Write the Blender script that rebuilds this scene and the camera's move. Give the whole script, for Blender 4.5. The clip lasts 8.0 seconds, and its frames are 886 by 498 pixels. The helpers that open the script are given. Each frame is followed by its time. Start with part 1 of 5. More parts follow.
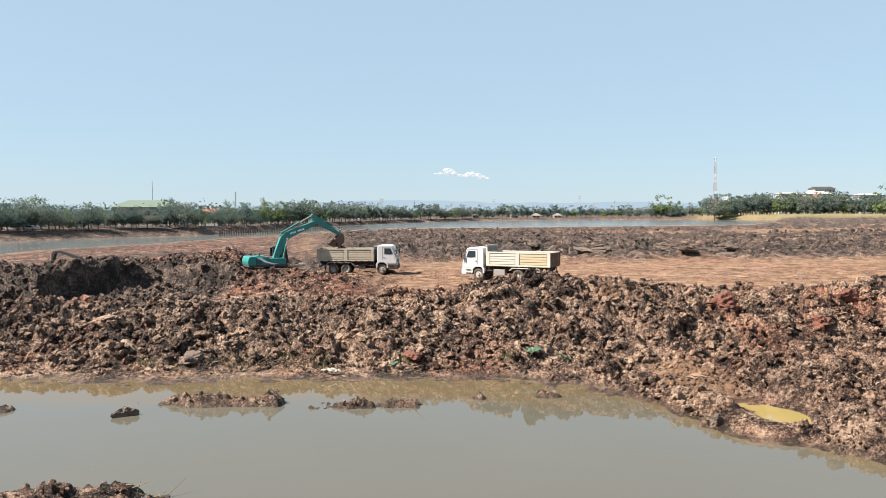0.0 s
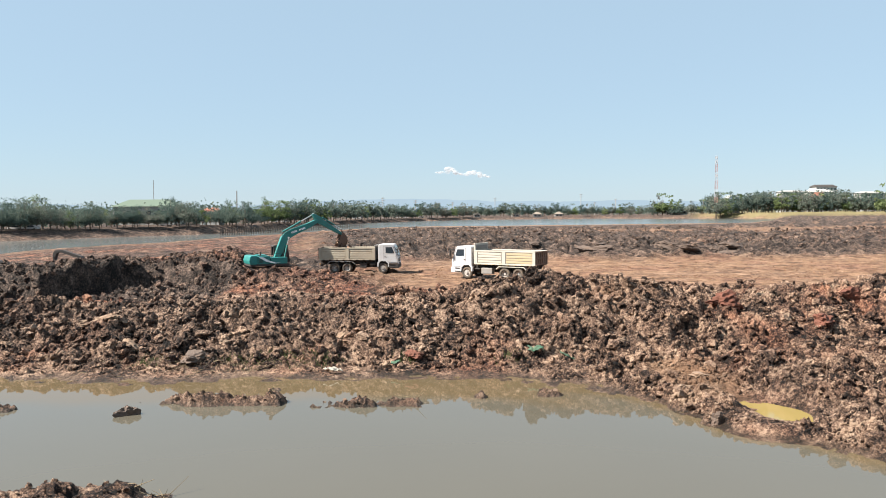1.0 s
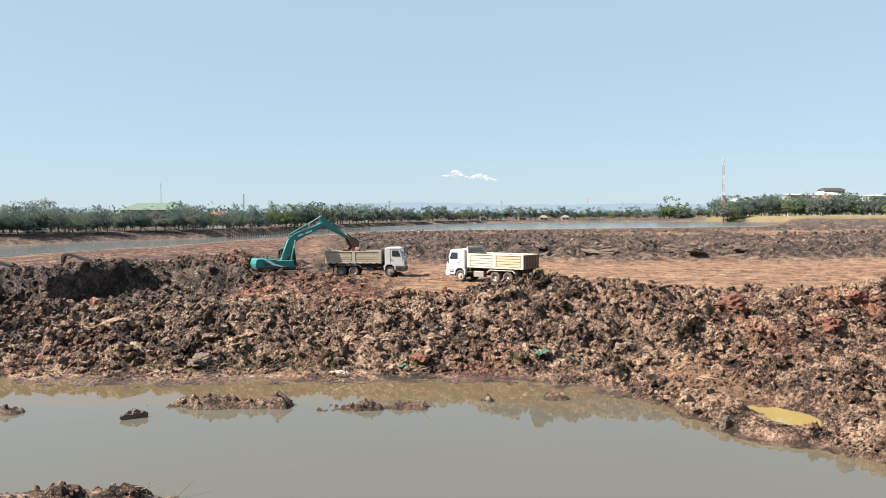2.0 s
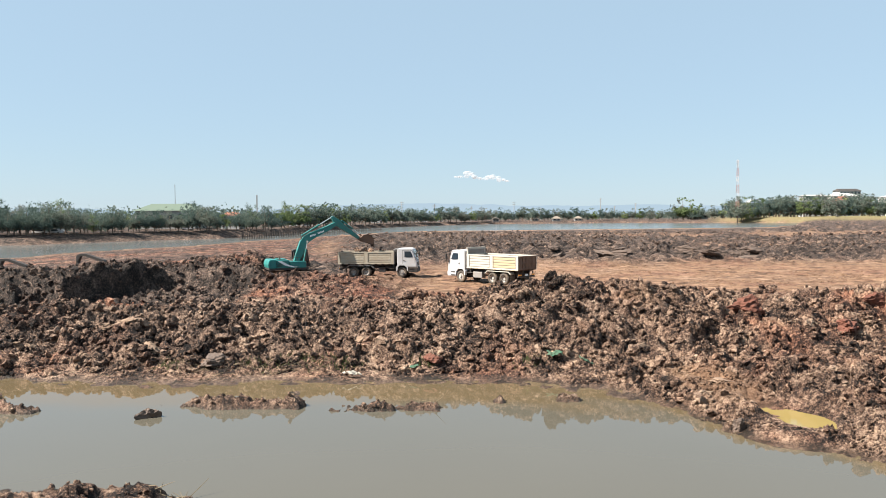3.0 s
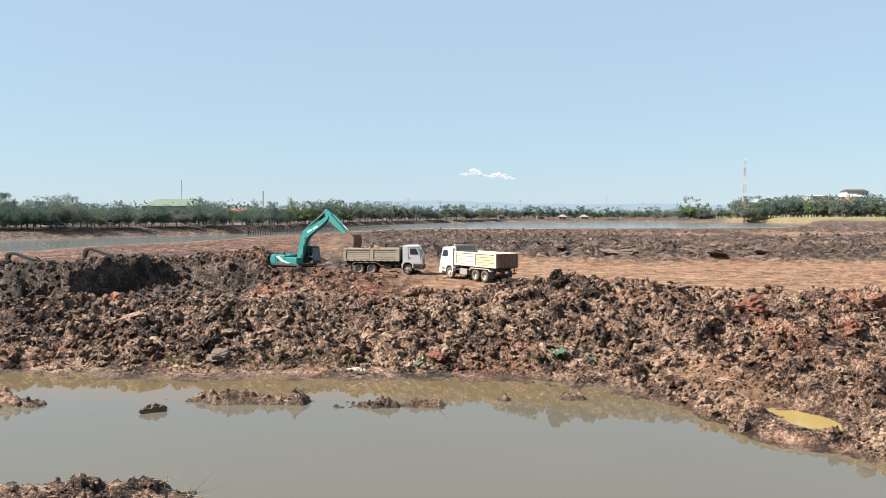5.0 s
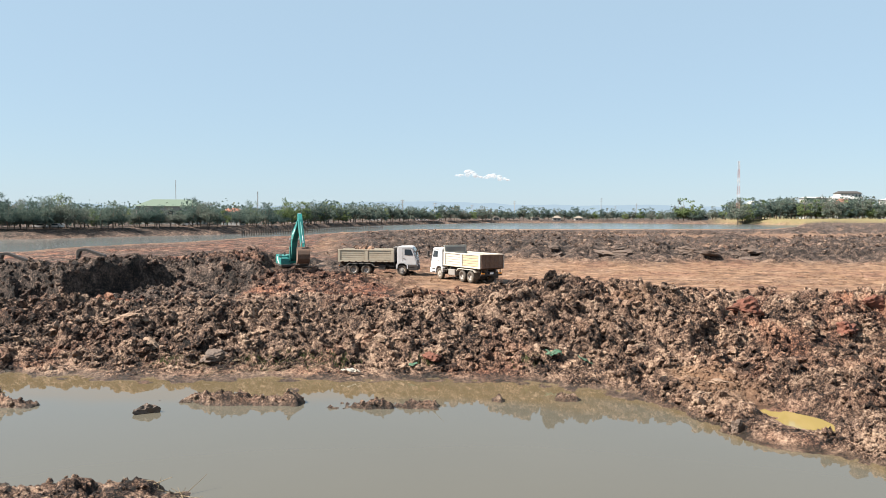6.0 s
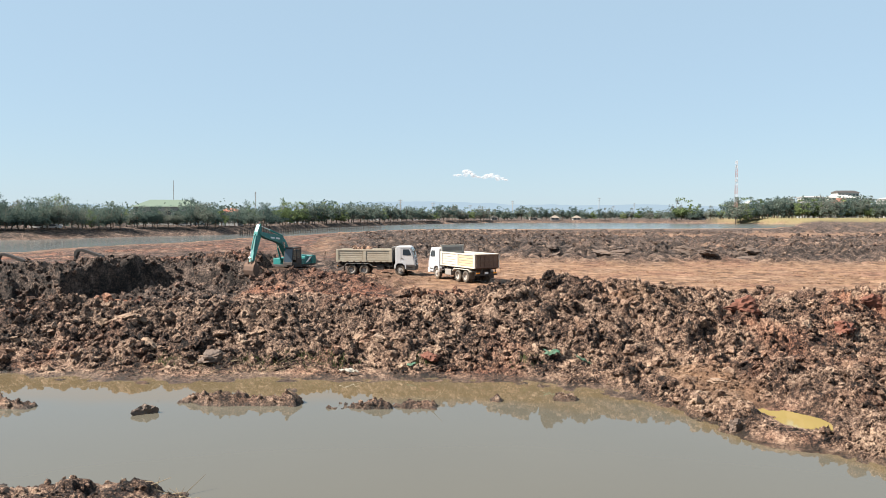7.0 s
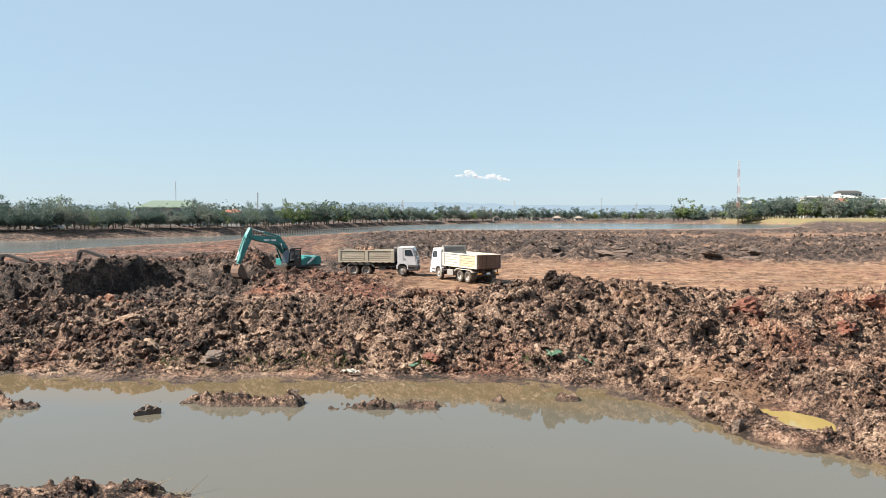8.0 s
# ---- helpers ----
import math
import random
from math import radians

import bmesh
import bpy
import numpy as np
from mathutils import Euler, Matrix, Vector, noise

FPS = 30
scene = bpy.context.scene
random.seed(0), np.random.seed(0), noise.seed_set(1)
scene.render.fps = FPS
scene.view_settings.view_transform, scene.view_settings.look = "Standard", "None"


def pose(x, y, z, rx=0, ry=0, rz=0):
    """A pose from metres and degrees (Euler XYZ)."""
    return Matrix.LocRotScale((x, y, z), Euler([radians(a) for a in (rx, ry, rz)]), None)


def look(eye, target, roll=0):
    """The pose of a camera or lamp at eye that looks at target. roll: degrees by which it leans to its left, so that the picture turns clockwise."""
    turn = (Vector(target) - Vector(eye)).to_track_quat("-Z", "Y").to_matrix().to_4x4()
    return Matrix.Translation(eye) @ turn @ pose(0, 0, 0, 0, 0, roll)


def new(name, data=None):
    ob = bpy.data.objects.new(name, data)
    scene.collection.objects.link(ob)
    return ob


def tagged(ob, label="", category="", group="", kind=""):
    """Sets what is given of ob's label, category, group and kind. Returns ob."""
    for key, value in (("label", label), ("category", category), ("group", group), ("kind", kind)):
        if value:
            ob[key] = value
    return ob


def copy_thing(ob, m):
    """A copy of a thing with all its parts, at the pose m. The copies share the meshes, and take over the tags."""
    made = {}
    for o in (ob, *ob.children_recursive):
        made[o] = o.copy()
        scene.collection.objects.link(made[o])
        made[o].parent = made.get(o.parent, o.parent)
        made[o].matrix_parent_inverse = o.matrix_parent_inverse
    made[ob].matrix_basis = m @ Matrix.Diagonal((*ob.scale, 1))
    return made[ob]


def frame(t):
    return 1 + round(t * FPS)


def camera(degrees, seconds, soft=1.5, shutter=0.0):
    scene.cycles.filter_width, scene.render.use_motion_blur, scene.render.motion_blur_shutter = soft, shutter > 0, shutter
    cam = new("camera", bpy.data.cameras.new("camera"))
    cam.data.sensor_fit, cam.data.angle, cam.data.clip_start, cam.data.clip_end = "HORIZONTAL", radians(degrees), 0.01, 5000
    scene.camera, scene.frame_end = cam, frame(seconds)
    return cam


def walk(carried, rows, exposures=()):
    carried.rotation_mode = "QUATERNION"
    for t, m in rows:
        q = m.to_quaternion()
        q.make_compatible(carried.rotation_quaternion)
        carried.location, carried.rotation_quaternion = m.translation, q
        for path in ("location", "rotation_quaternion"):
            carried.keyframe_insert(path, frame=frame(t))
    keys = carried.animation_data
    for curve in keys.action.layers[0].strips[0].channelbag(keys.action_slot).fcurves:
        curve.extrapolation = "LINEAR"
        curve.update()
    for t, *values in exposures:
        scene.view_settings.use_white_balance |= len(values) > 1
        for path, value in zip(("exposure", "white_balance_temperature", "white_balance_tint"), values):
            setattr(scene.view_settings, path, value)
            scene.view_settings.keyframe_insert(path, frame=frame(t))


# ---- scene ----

# ---- camera: a hand-held camera on the bank, standing still and panning slightly ----
EYE = (0.0, 0.0, 7.5)
cam = camera(59.7, 8.0, soft=0.6)
TURNS = [
    (0.0, 87.276, 0.200, -0.010),
    (0.5, 87.254, 0.254, -0.027),
    (1.0, 87.184, 0.318, 0.077),
    (1.5, 87.310, 0.307, 0.210),
    (3.0, 87.510, 0.294, 1.476),
    (3.5, 87.470, 0.129, 1.769),
    (4.0, 87.374, -0.040, 1.964),
    (4.5, 87.294, -0.117, 2.019),
    (6.0, 87.388, -0.288, 1.514),
    (6.5, 87.355, -0.278, 1.384),
    (7.0, 87.384, -0.194, 1.370),
    (7.5, 87.423, -0.149, 1.425),
    (8.0, 87.419, -0.135, 1.521),
]
walk(cam, [(t, pose(*EYE, a, b, c)) for t, a, b, c in TURNS])

# ---- light: clear winter sky, sun high on the left ----
SUN = Vector((-0.69, -0.16, 0.71)).normalized()
world = bpy.data.worlds.new("sky")
scene.world = world
world.use_nodes = True
wn = world.node_tree.nodes
sky = wn.new("ShaderNodeTexSky")
sky.sky_type = "NISHITA"
sky.sun_disc = False
sky.sun_elevation = math.asin(SUN.z)
sky.sun_rotation = math.atan2(SUN.x, SUN.y)
sky.air_density, sky.dust_density, sky.ozone_density = 1.0, 0.2, 3.0
wn["Background"].inputs[1].default_value = 0.05
veil = wn.new("ShaderNodeMixRGB")
veil.inputs[0].default_value = 0.78
veil.inputs[2].default_value = (3.3, 4.45, 5.4, 1)
world.node_tree.links.new(sky.outputs[0], veil.inputs[1])
world.node_tree.links.new(veil.outputs[0], wn["Background"].inputs[0])
sun = new("sun", bpy.data.lights.new("sun", "SUN"))
sun.data.energy, sun.data.angle, sun.data.color = 5.0, radians(0.6), (1.0, 0.93, 0.84)
sun.matrix_world = look(SUN * 100, (0, 0, 0))
scene.view_settings.exposure = 1.63


# ---- materials ----
def nodes_of(name, rough=0.6, metal=0.0):
    m = bpy.data.materials.new(name)
    m.use_nodes = True
    nt = m.node_tree
    b = nt.nodes["Principled BSDF"]
    b.inputs["Roughness"].default_value, b.inputs["Metallic"].default_value = rough, metal
    return m, nt, b


def add_node(nt, kind, **values):
    n = nt.nodes.new(kind)
    for k, v in values.items():
        if k in ("data_type", "operation", "blend_type", "attribute_name", "feature", "distance", "noise_dimensions"):
            if k == "data_type":
                n.data_type = v
            elif k == "operation":
                n.operation = v
            elif k == "blend_type":
                n.blend_type = v
            elif k == "attribute_name":
                n.attribute_name = v
            elif k == "feature":
                n.feature = v
            elif k == "distance":
                n.distance = v
        else:
            n.inputs[k].default_value = v
    return n


def noise_node(nt, vec, scale, detail=4.0, rough=0.55, distortion=0.0):
    n = add_node(nt, "ShaderNodeTexNoise", Scale=scale, Detail=detail, Roughness=rough, Distortion=distortion)
    if vec is not None:
        nt.links.new(vec, n.inputs["Vector"])
    return n.outputs[0]


def ramp(nt, fac, stops):
    n = nt.nodes.new("ShaderNodeValToRGB")
    e = n.color_ramp.elements
    while len(e) < len(stops):
        e.new(0.5)
    for el, (p, c) in zip(e, stops):
        el.position, el.color = p, (*c, 1) if len(c) == 3 else c
    nt.links.new(fac, n.inputs[0])
    return n.outputs[0]


def mix(nt, fac, a, b, blend="MIX"):
    n = nt.nodes.new("ShaderNodeMixRGB")
    n.blend_type = blend
    for sock, v in zip(n.inputs, (fac, a, b)):
        if isinstance(v, (int, float)):
            sock.default_value = v
        elif isinstance(v, tuple):
            sock.default_value = (*v, 1)
        else:
            nt.links.new(v, sock)
    return n.outputs[0]


def calc(nt, op, a, b=0.0, clamp=False):
    n = nt.nodes.new("ShaderNodeMath")
    n.operation, n.use_clamp = op, clamp
    for sock, v in zip(n.inputs, (a, b)):
        if isinstance(v, (int, float)):
            sock.default_value = v
        else:
            nt.links.new(v, sock)
    return n.outputs[0]


def bump(nt, b, height, strength=0.5, dist=0.05):
    n = add_node(nt, "ShaderNodeBump", Strength=strength, Distance=dist)
    nt.links.new(height, n.inputs["Height"])
    nt.links.new(n.outputs[0], b.inputs["Normal"])


def clay_material():
    m, nt, b = nodes_of("churned clay", 0.85)
    geo = nt.nodes.new("ShaderNodeNewGeometry")
    info = nt.nodes.new("ShaderNodeObjectInfo")
    pos = geo.outputs["Position"]
    rnd = calc(nt, "FRACT", calc(nt, "ADD", geo.outputs["Random Per Island"], info.outputs["Random"]))
    big = noise_node(nt, pos, 0.22, 4, 0.6)
    mid = noise_node(nt, pos, 1.1, 5, 0.6)
    fine = noise_node(nt, pos, 6.0, 6, 0.65)
    grain = noise_node(nt, pos, 17.0, 5, 0.75)
    v = calc(nt, "ADD", calc(nt, "MULTIPLY", mid, 0.30), calc(nt, "MULTIPLY", calc(nt, "SUBTRACT", rnd, 0.5), 0.06))
    heap_tone = calc(nt, "SUBTRACT", noise_node(nt, pos, 0.5, 3, 0.5), 0.5)
    v = calc(nt, "ADD", v, calc(nt, "MULTIPLY", heap_tone, 0.16))
    v = calc(nt, "ADD", v, calc(nt, "MULTIPLY", fine, 0.36))
    v = calc(nt, "ADD", v, calc(nt, "MULTIPLY", grain, 0.34))
    brown = ramp(nt, v, [(0.412, (0.005, 0.0035, 0.003)), (0.460, (0.062, 0.035, 0.024)), (0.505, (0.235, 0.141, 0.096)), (0.585, (0.60, 0.42, 0.295))])
    redtone = ramp(nt, v, [(0.412, (0.007, 0.0035, 0.003)), (0.462, (0.062, 0.023, 0.015)), (0.512, (0.23, 0.078, 0.042)), (0.59, (0.50, 0.215, 0.115))])
    a_red = add_node(nt, "ShaderNodeAttribute", attribute_name="red").outputs["Fac"]
    red = calc(nt, "ADD", a_red, calc(nt, "MULTIPLY", calc(nt, "SUBTRACT", big, 0.52), 4.0), True)
    red = calc(nt, "MULTIPLY", red, 0.85)
    col = mix(nt, red, brown, redtone)
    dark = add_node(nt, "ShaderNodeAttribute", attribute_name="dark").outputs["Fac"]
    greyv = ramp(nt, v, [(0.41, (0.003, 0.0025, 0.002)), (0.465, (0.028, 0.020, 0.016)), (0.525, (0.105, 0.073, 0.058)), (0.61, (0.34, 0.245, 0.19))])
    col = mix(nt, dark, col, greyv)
    road = add_node(nt, "ShaderNodeAttribute", attribute_name="road").outputs["Fac"]
    streak = nt.nodes.new("ShaderNodeMapping")
    streak.inputs["Scale"].default_value = (0.55, 0.75, 1.0)
    nt.links.new(pos, streak.inputs["Vector"])
    rv = calc(nt, "ADD", calc(nt, "MULTIPLY", noise_node(nt, streak.outputs[0], 0.8, 8, 0.78), 0.45), calc(nt, "MULTIPLY", noise_node(nt, pos, 0.8, 8, 0.8), 0.55))
    roadc = ramp(nt, rv, [(0.38, (0.040, 0.022, 0.015)), (0.46, (0.130, 0.075, 0.047)), (0.52, (0.235, 0.145, 0.095)), (0.62, (0.41, 0.28, 0.195))])
    patch = ramp(nt, noise_node(nt, pos, 0.16, 5, 0.65, 0.5), [(0.40, (1.0, 0.98, 0.94)), (0.52, (1.0, 0.91, 0.76)), (0.62, (0.90, 0.74, 0.68))])
    roadc = mix(nt, 0.75, roadc, patch, "MULTIPLY")
    col = mix(nt, road, col, roadc)
    grass = add_node(nt, "ShaderNodeAttribute", attribute_name="grass").outputs["Fac"]
    gc = ramp(nt, rv, [(0.3, (0.06, 0.06, 0.022)), (0.55, (0.19, 0.155, 0.075)), (0.75, (0.28, 0.24, 0.13))])
    col = mix(nt, grass, col, gc)
    wet = add_node(nt, "ShaderNodeAttribute", attribute_name="wet").outputs["Fac"]
    col = mix(nt, calc(nt, "MULTIPLY", wet, 0.55), col, (0.055, 0.042, 0.03))
    nt.links.new(col, b.inputs["Base Color"])
    nt.links.new(calc(nt, "SUBTRACT", 0.88, calc(nt, "MULTIPLY", wet, 0.4)), b.inputs["Roughness"])
    b.inputs["Specular IOR Level"].default_value = 0.3
    crack = calc(nt, "ABSOLUTE", calc(nt, "SUBTRACT", noise_node(nt, pos, 2.4, 7, 0.68, 0.6), 0.5))
    h = calc(nt, "ADD", calc(nt, "MULTIPLY", crack, 2.6), calc(nt, "MULTIPLY", noise_node(nt, pos, 6.0, 8, 0.78), 1.3))
    rough_here = calc(nt, "SUBTRACT", 1.0, calc(nt, "MULTIPLY", calc(nt, "MAXIMUM", road, grass), 0.5))
    bump(nt, b, calc(nt, "MULTIPLY", h, rough_here), 1.0, 0.26)
    return m


def water_material(name, deep, rough, wave, silt=None):
    m, nt, b = nodes_of(name, rough)
    pos = nt.nodes.new("ShaderNodeNewGeometry").outputs["Position"]
    n = noise_node(nt, pos, 0.12, 3)
    col = mix(nt, n, deep, tuple(c * 1.15 for c in deep))
    if silt:
        shallow = add_node(nt, "ShaderNodeAttribute", attribute_name="shallow").outputs["Fac"]
        cloudy = calc(nt, "ADD", shallow, calc(nt, "MULTIPLY", calc(nt, "SUBTRACT", noise_node(nt, pos, 0.7, 4), 0.5), 0.6), True)
        col = mix(nt, calc(nt, "MULTIPLY", cloudy, calc(nt, "GREATER_THAN", shallow, 0.01)), col, silt)
    nt.links.new(col, b.inputs["Base Color"])
    b.inputs["IOR"].default_value = 1.33
    bump(nt, b, noise_node(nt, pos, 2.2, 3, 0.5), wave, 0.02)
    return m


def plain_material(name, color, rough=0.5, metal=0.0, dirt=0.25, dirt_color=(0.25, 0.16, 0.10), scale=1.5):
    m, nt, b = nodes_of(name, rough, metal)
    tex = nt.nodes.new("ShaderNodeTexCoord").outputs["Object"]
    n = calc(nt, "ADD", calc(nt, "MULTIPLY", noise_node(nt, tex, scale, 6, 0.65), 0.6), calc(nt, "MULTIPLY", noise_node(nt, tex, scale * 7, 4, 0.6), 0.4))
    f = ramp(nt, n, [(0.40, (0, 0, 0)), (0.72, (1, 1, 1))])
    nt.links.new(mix(nt, calc(nt, "MULTIPLY", f, dirt), color, dirt_color), b.inputs["Base Color"])
    nt.links.new(calc(nt, "ADD", calc(nt, "MULTIPLY", f, 0.3), rough, True), b.inputs["Roughness"])
    bump(nt, b, n, 0.15, 0.02)
    return m


CLAY = clay_material()
WATER = water_material("silty water", (0.077, 0.070, 0.054), 0.02, 0.03, (0.100, 0.075, 0.043))
LAKE = water_material("rippled lake water", (0.10, 0.106, 0.102), 0.14, 0.4)
OCHRE_WATER = water_material("ochre puddle water", (0.205, 0.155, 0.055), 0.08, 0.05)


# ---- ground form ----
def step(a, b, v):
    t = np.clip((v - a) / (b - a), 0, 1)
    return t * t * (3 - 2 * t)


def hash2(i, j, k):
    h = np.sin(i * 127.1 + j * 311.7 + k * 74.7) * 43758.5453
    return h - np.floor(h)


def vnoise(x, y, k):
    i, j = np.floor(x), np.floor(y)
    u, v = x - i, y - j
    u, v = u * u * (3 - 2 * u), v * v * (3 - 2 * v)
    return (hash2(i, j, k) * (1 - u) + hash2(i + 1, j, k) * u) * (1 - v) + (hash2(i, j + 1, k) * (1 - u) + hash2(i + 1, j + 1, k) * u) * v


def fbm(x, y, k, octaves=4):
    s, a = 0, 0.5
    for o in range(octaves):
        s = s + a * (vnoise(x, y, k + o) - 0.5)
        x, y, a = x * 2.03 + 7.3, y * 2.03 - 3.1, a * 0.5
    return s


def lumps(x, y, cell, k):
    """Tilted, broken domes packed at random: heights 0 to 1."""
    x, y = x / cell, y / cell
    i0, j0 = np.floor(x), np.floor(y)
    best = np.zeros_like(x)
    for di in (-1, 0, 1):
        for dj in (-1, 0, 1):
            i, j = i0 + di, j0 + dj
            px, py = i + hash2(i, j, k), j + hash2(i, j, k + 1)
            dx, dy = x - px, y - py
            r = 0.45 + 0.5 * hash2(i, j, k + 2)
            ang = 6.283 * hash2(i, j, k + 3)
            q = (dx * np.cos(ang) + dy * np.sin(ang)) / r
            p = (dy * np.cos(ang) - dx * np.sin(ang)) / (r * 0.75)
            d = np.maximum(np.abs(q) * 0.75 + np.abs(p) * 0.35, np.sqrt(q * q + p * p))
            top = (0.30 + 0.70 * hash2(i, j, k + 4)) * (1 + 0.6 * q)
            best = np.maximum(best, top * np.sqrt(np.clip(1 - d * d, 0, 1)))
    return best


SHORE = np.array([(-60, 35), (-20, 34.2), (-14, 33.6), (-8, 34.0), (-2, 34.4), (2, 34.2), (4.5, 32.8), (6.2, 31.9), (7.2, 31.1), (8.4, 29.4), (8.7, 27.8), (9.2, 26.3), (10.1, 25.7), (11.4, 25.2), (11.7, 24.4), (12.2, 23.3), (12.9, 22.5), (16, 19), (22, 15), (60, 10)]).T
CREST = np.array([(-60, 2.2), (-24, 2.0), (-11.8, 1.95), (-5.7, 1.8), (-2.6, 2.4), (1.7, 3.15), (6.6, 3.55), (11.3, 3.1), (14.3, 2.85), (18.9, 2.75), (22.6, 3.4), (28, 3.4), (60, 2.6)]).T
NEAR_LAKE = np.array([(-3, 90), (-0.9, 135), (-0.574, 150), (-0.354, 200), (-0.21, 262), (-0.06, 364), (0.16, 392), (0.30, 410), (0.40, 430), (0.425, 500), (0.45, 900), (3, 900)]).T
FAR_LAKE = np.array([(-3, 120), (-0.9, 190), (-0.574, 204), (-0.43, 235), (-0.32, 258), (-0.26, 285), (-0.2, 370), (-0.105, 488), (-0.02, 590), (0.04, 660), (0.21, 700), (0.265, 670), (0.38, 640), (0.42, 620), (0.57, 600), (0.9, 560), (3, 400)]).T
BANK_TOP = np.array([(-3, 2.6), (-0.3, 2.6), (-0.2, 2.0), (0.27, 2.2), (0.4, 4.6), (3, 5.0)]).T
RIDGES = ((-11.6, -6.1, 30.0, 0.42), (-5.5, -0.6, 29.7, 0.42), (-19.5, -16.2, 29.0, 0.30), (-15.6, -13.6, 30.9, 0.2), (1.0, 1.9, 30.9, 0.2), (-7.6, -6.7, 32.2, 0.25), (-13.0, -11.6, 29.9, 0.14), (3.6, 5.0, 31.2, 0.2))


def terrain(x, y, detail=True):
    """Height of the ground, and its soils: red, dark (with some painted shade), road, grass, wet."""
    wx, wy = x + 1.6 * fbm(x * 0.25, y * 0.25, 3), y + 2.2 * fbm(x * 0.3, y * 0.3, 11)
    sx, sy = x + 0.5 * fbm(x * 0.7, y * 0.7, 13), y + 0.9 * fbm(x * 0.9, y * 0.9, 14) + 0.25 * fbm(x * 4, y * 4, 16)
    s = sy - np.interp(sx, *SHORE)
    crest = np.interp(wx, *CREST) + 0.9 * fbm(x * 0.3, y * 0.15, 21)
    z = -0.45 + 0.45 * step(-2.0, 0.1, s) + 0.34 * step(0, 2.6, s)
    right = step(5, 9, wx)
    z = z + right * (0.16 * step(0.0, 0.8, s) + 0.42 * step(2.5, 8, s)) * (1 - step(35, 37, wy))
    z = z + (crest - z) * step(35.4, 42.6, wy) ** 0.85 * (s > 0)
    trench = step(-16.4, -18.6, wx + 0.12 * (wy - 62))
    plain = 1.45 + 0.25 * fbm(x * 0.06, y * 0.06, 31)
    after = plain * (1 - trench) + (0.15 + 0.35 * step(-33, -27, x)) * trench
    z = z + (after - z) * step(43.6, 52.5, wy)
    back = 3.05 + 1.1 * fbm(x * 0.22, y * 0.1, 41)
    wb = wy - 8.5 * step(-33, -27, x)
    wall = step(60.4, 62.6, wb + 0.8 * fbm(x * 0.8, y * 0.3, 45))
    z = z + trench * (back - z) * wall * (wy > 57)
    z = z + trench * (plain - z) * step(66, 73, wb)
    rub = np.exp(-(((x + 15.8) / 6.2) ** 2 + ((y - 68.0) / 3.6) ** 2))
    z = z + 0.7 * rub
    spoil = step(-40, -34, x) * step(-15.5, -18.5, x + 0.8 * fbm(x * 0.4, y * 0.4, 47)) * np.exp(-((y - 80 + 2.0 * fbm(x * 0.15, y * 0, 48)) / 3.6) ** 4)
    z = z + spoil * (0.95 + 1.3 * fbm(x * 0.3, y * 0.2, 49))
    # the dried lake bed out to the water, and the far banks
    a = x / np.maximum(y, 20)
    edge = np.interp(a, *NEAR_LAKE) + 14 * fbm(x * 0.02, y * 0.02, 51)
    z = z - 1.05 * step(0.6, 0.92, y / edge) * (y > 84)
    z = np.where(y > 110, z + (-1.2 - z) * step(-16, 16, y - edge), z)
    far = y - np.interp(a, *FAR_LAKE)
    top = np.interp(a, *BANK_TOP)
    z = np.where(y > 110, z + (top + 0.5 * fbm(x * 0.05, y * 0.05, 61) - z) * step(-5, 14, far), z)
    # the bank under the camera and the tip of mud before it
    z = z + (5.9 - z) * step(14.5, 1.5, y)
    tip = np.exp(-(((x + 11.0 + 1.2 * fbm(x * 0.9, y * 0.9, 78)) / 4.4) ** 4 + ((y - 18.2 + 1.5 * fbm(x * 0.6, y * 0.6, 79)) / 2.95) ** 4))
    z = np.maximum(z, -0.45 + 0.85 * tip)
    ridge = np.zeros_like(x)
    for x0, x1, yc, hh in RIDGES:
        yy = (y - yc - 0.5 * fbm(x * 0.4, x * 0 + yc, 71)) / (0.42 + 0.7 * np.clip(fbm(x * 1.1, x * 0 + yc, 72) + 0.15, 0, 1))
        m = np.exp(-yy ** 4) * step(x0 - 0.3, x0 + 0.5, x) * step(x1 + 0.3, x1 - 0.5, x)
        ridge = np.maximum(ridge, m)
        z = np.maximum(z, -0.4 + m * (hh + 0.22 + 0.75 * fbm(x * 1.6, y * 1.6, 77)))
    px, py = x - 12.0 + 0.7 * fbm(x * 0.8, y * 0.8, 73), y - 27.7 + 0.4 * (x - 12.0) + 0.9 * fbm(x * 0.8, y * 0.8, 74)
    pool = np.exp(-((px / 1.25) ** 4 + (py / 2.1) ** 4))
    z = z * (1 - pool) + 0.04 * pool
    # roughness of the ground by place
    mound = step(35.6, 38.5, wy) * step(55, 49, wy) + trench * step(52, 54, wy) * step(82, 74, wy) + rub
    mound = np.maximum(np.maximum(mound, spoil), right * (0.42 * step(-0.1, 0.6, s) + 0.58 * step(1.8, 6.0, s)) * step(58, 53, wy))
    mound = np.clip(mound * (s > 0), 0, 1) * (1 - pool)
    bedr = step(96, 108, y + 11 * step(0.05, -0.01, a) + 10 * fbm(x * 0.04, y * 0.04, 81)) * step(10, 60, edge - y) * step(-0.22, -0.08, a) * (0.2 + 0.8 * step(-0.16, -0.02, fbm(x * 0.018, y * 0.05, 85)))
    bedr = np.maximum(bedr, step(8, 16, x) * step(66, 50, x) * np.exp(-((y - 104 + 9 * fbm(x * 0.06, y * 0, 87)) / 8.5) ** 4))
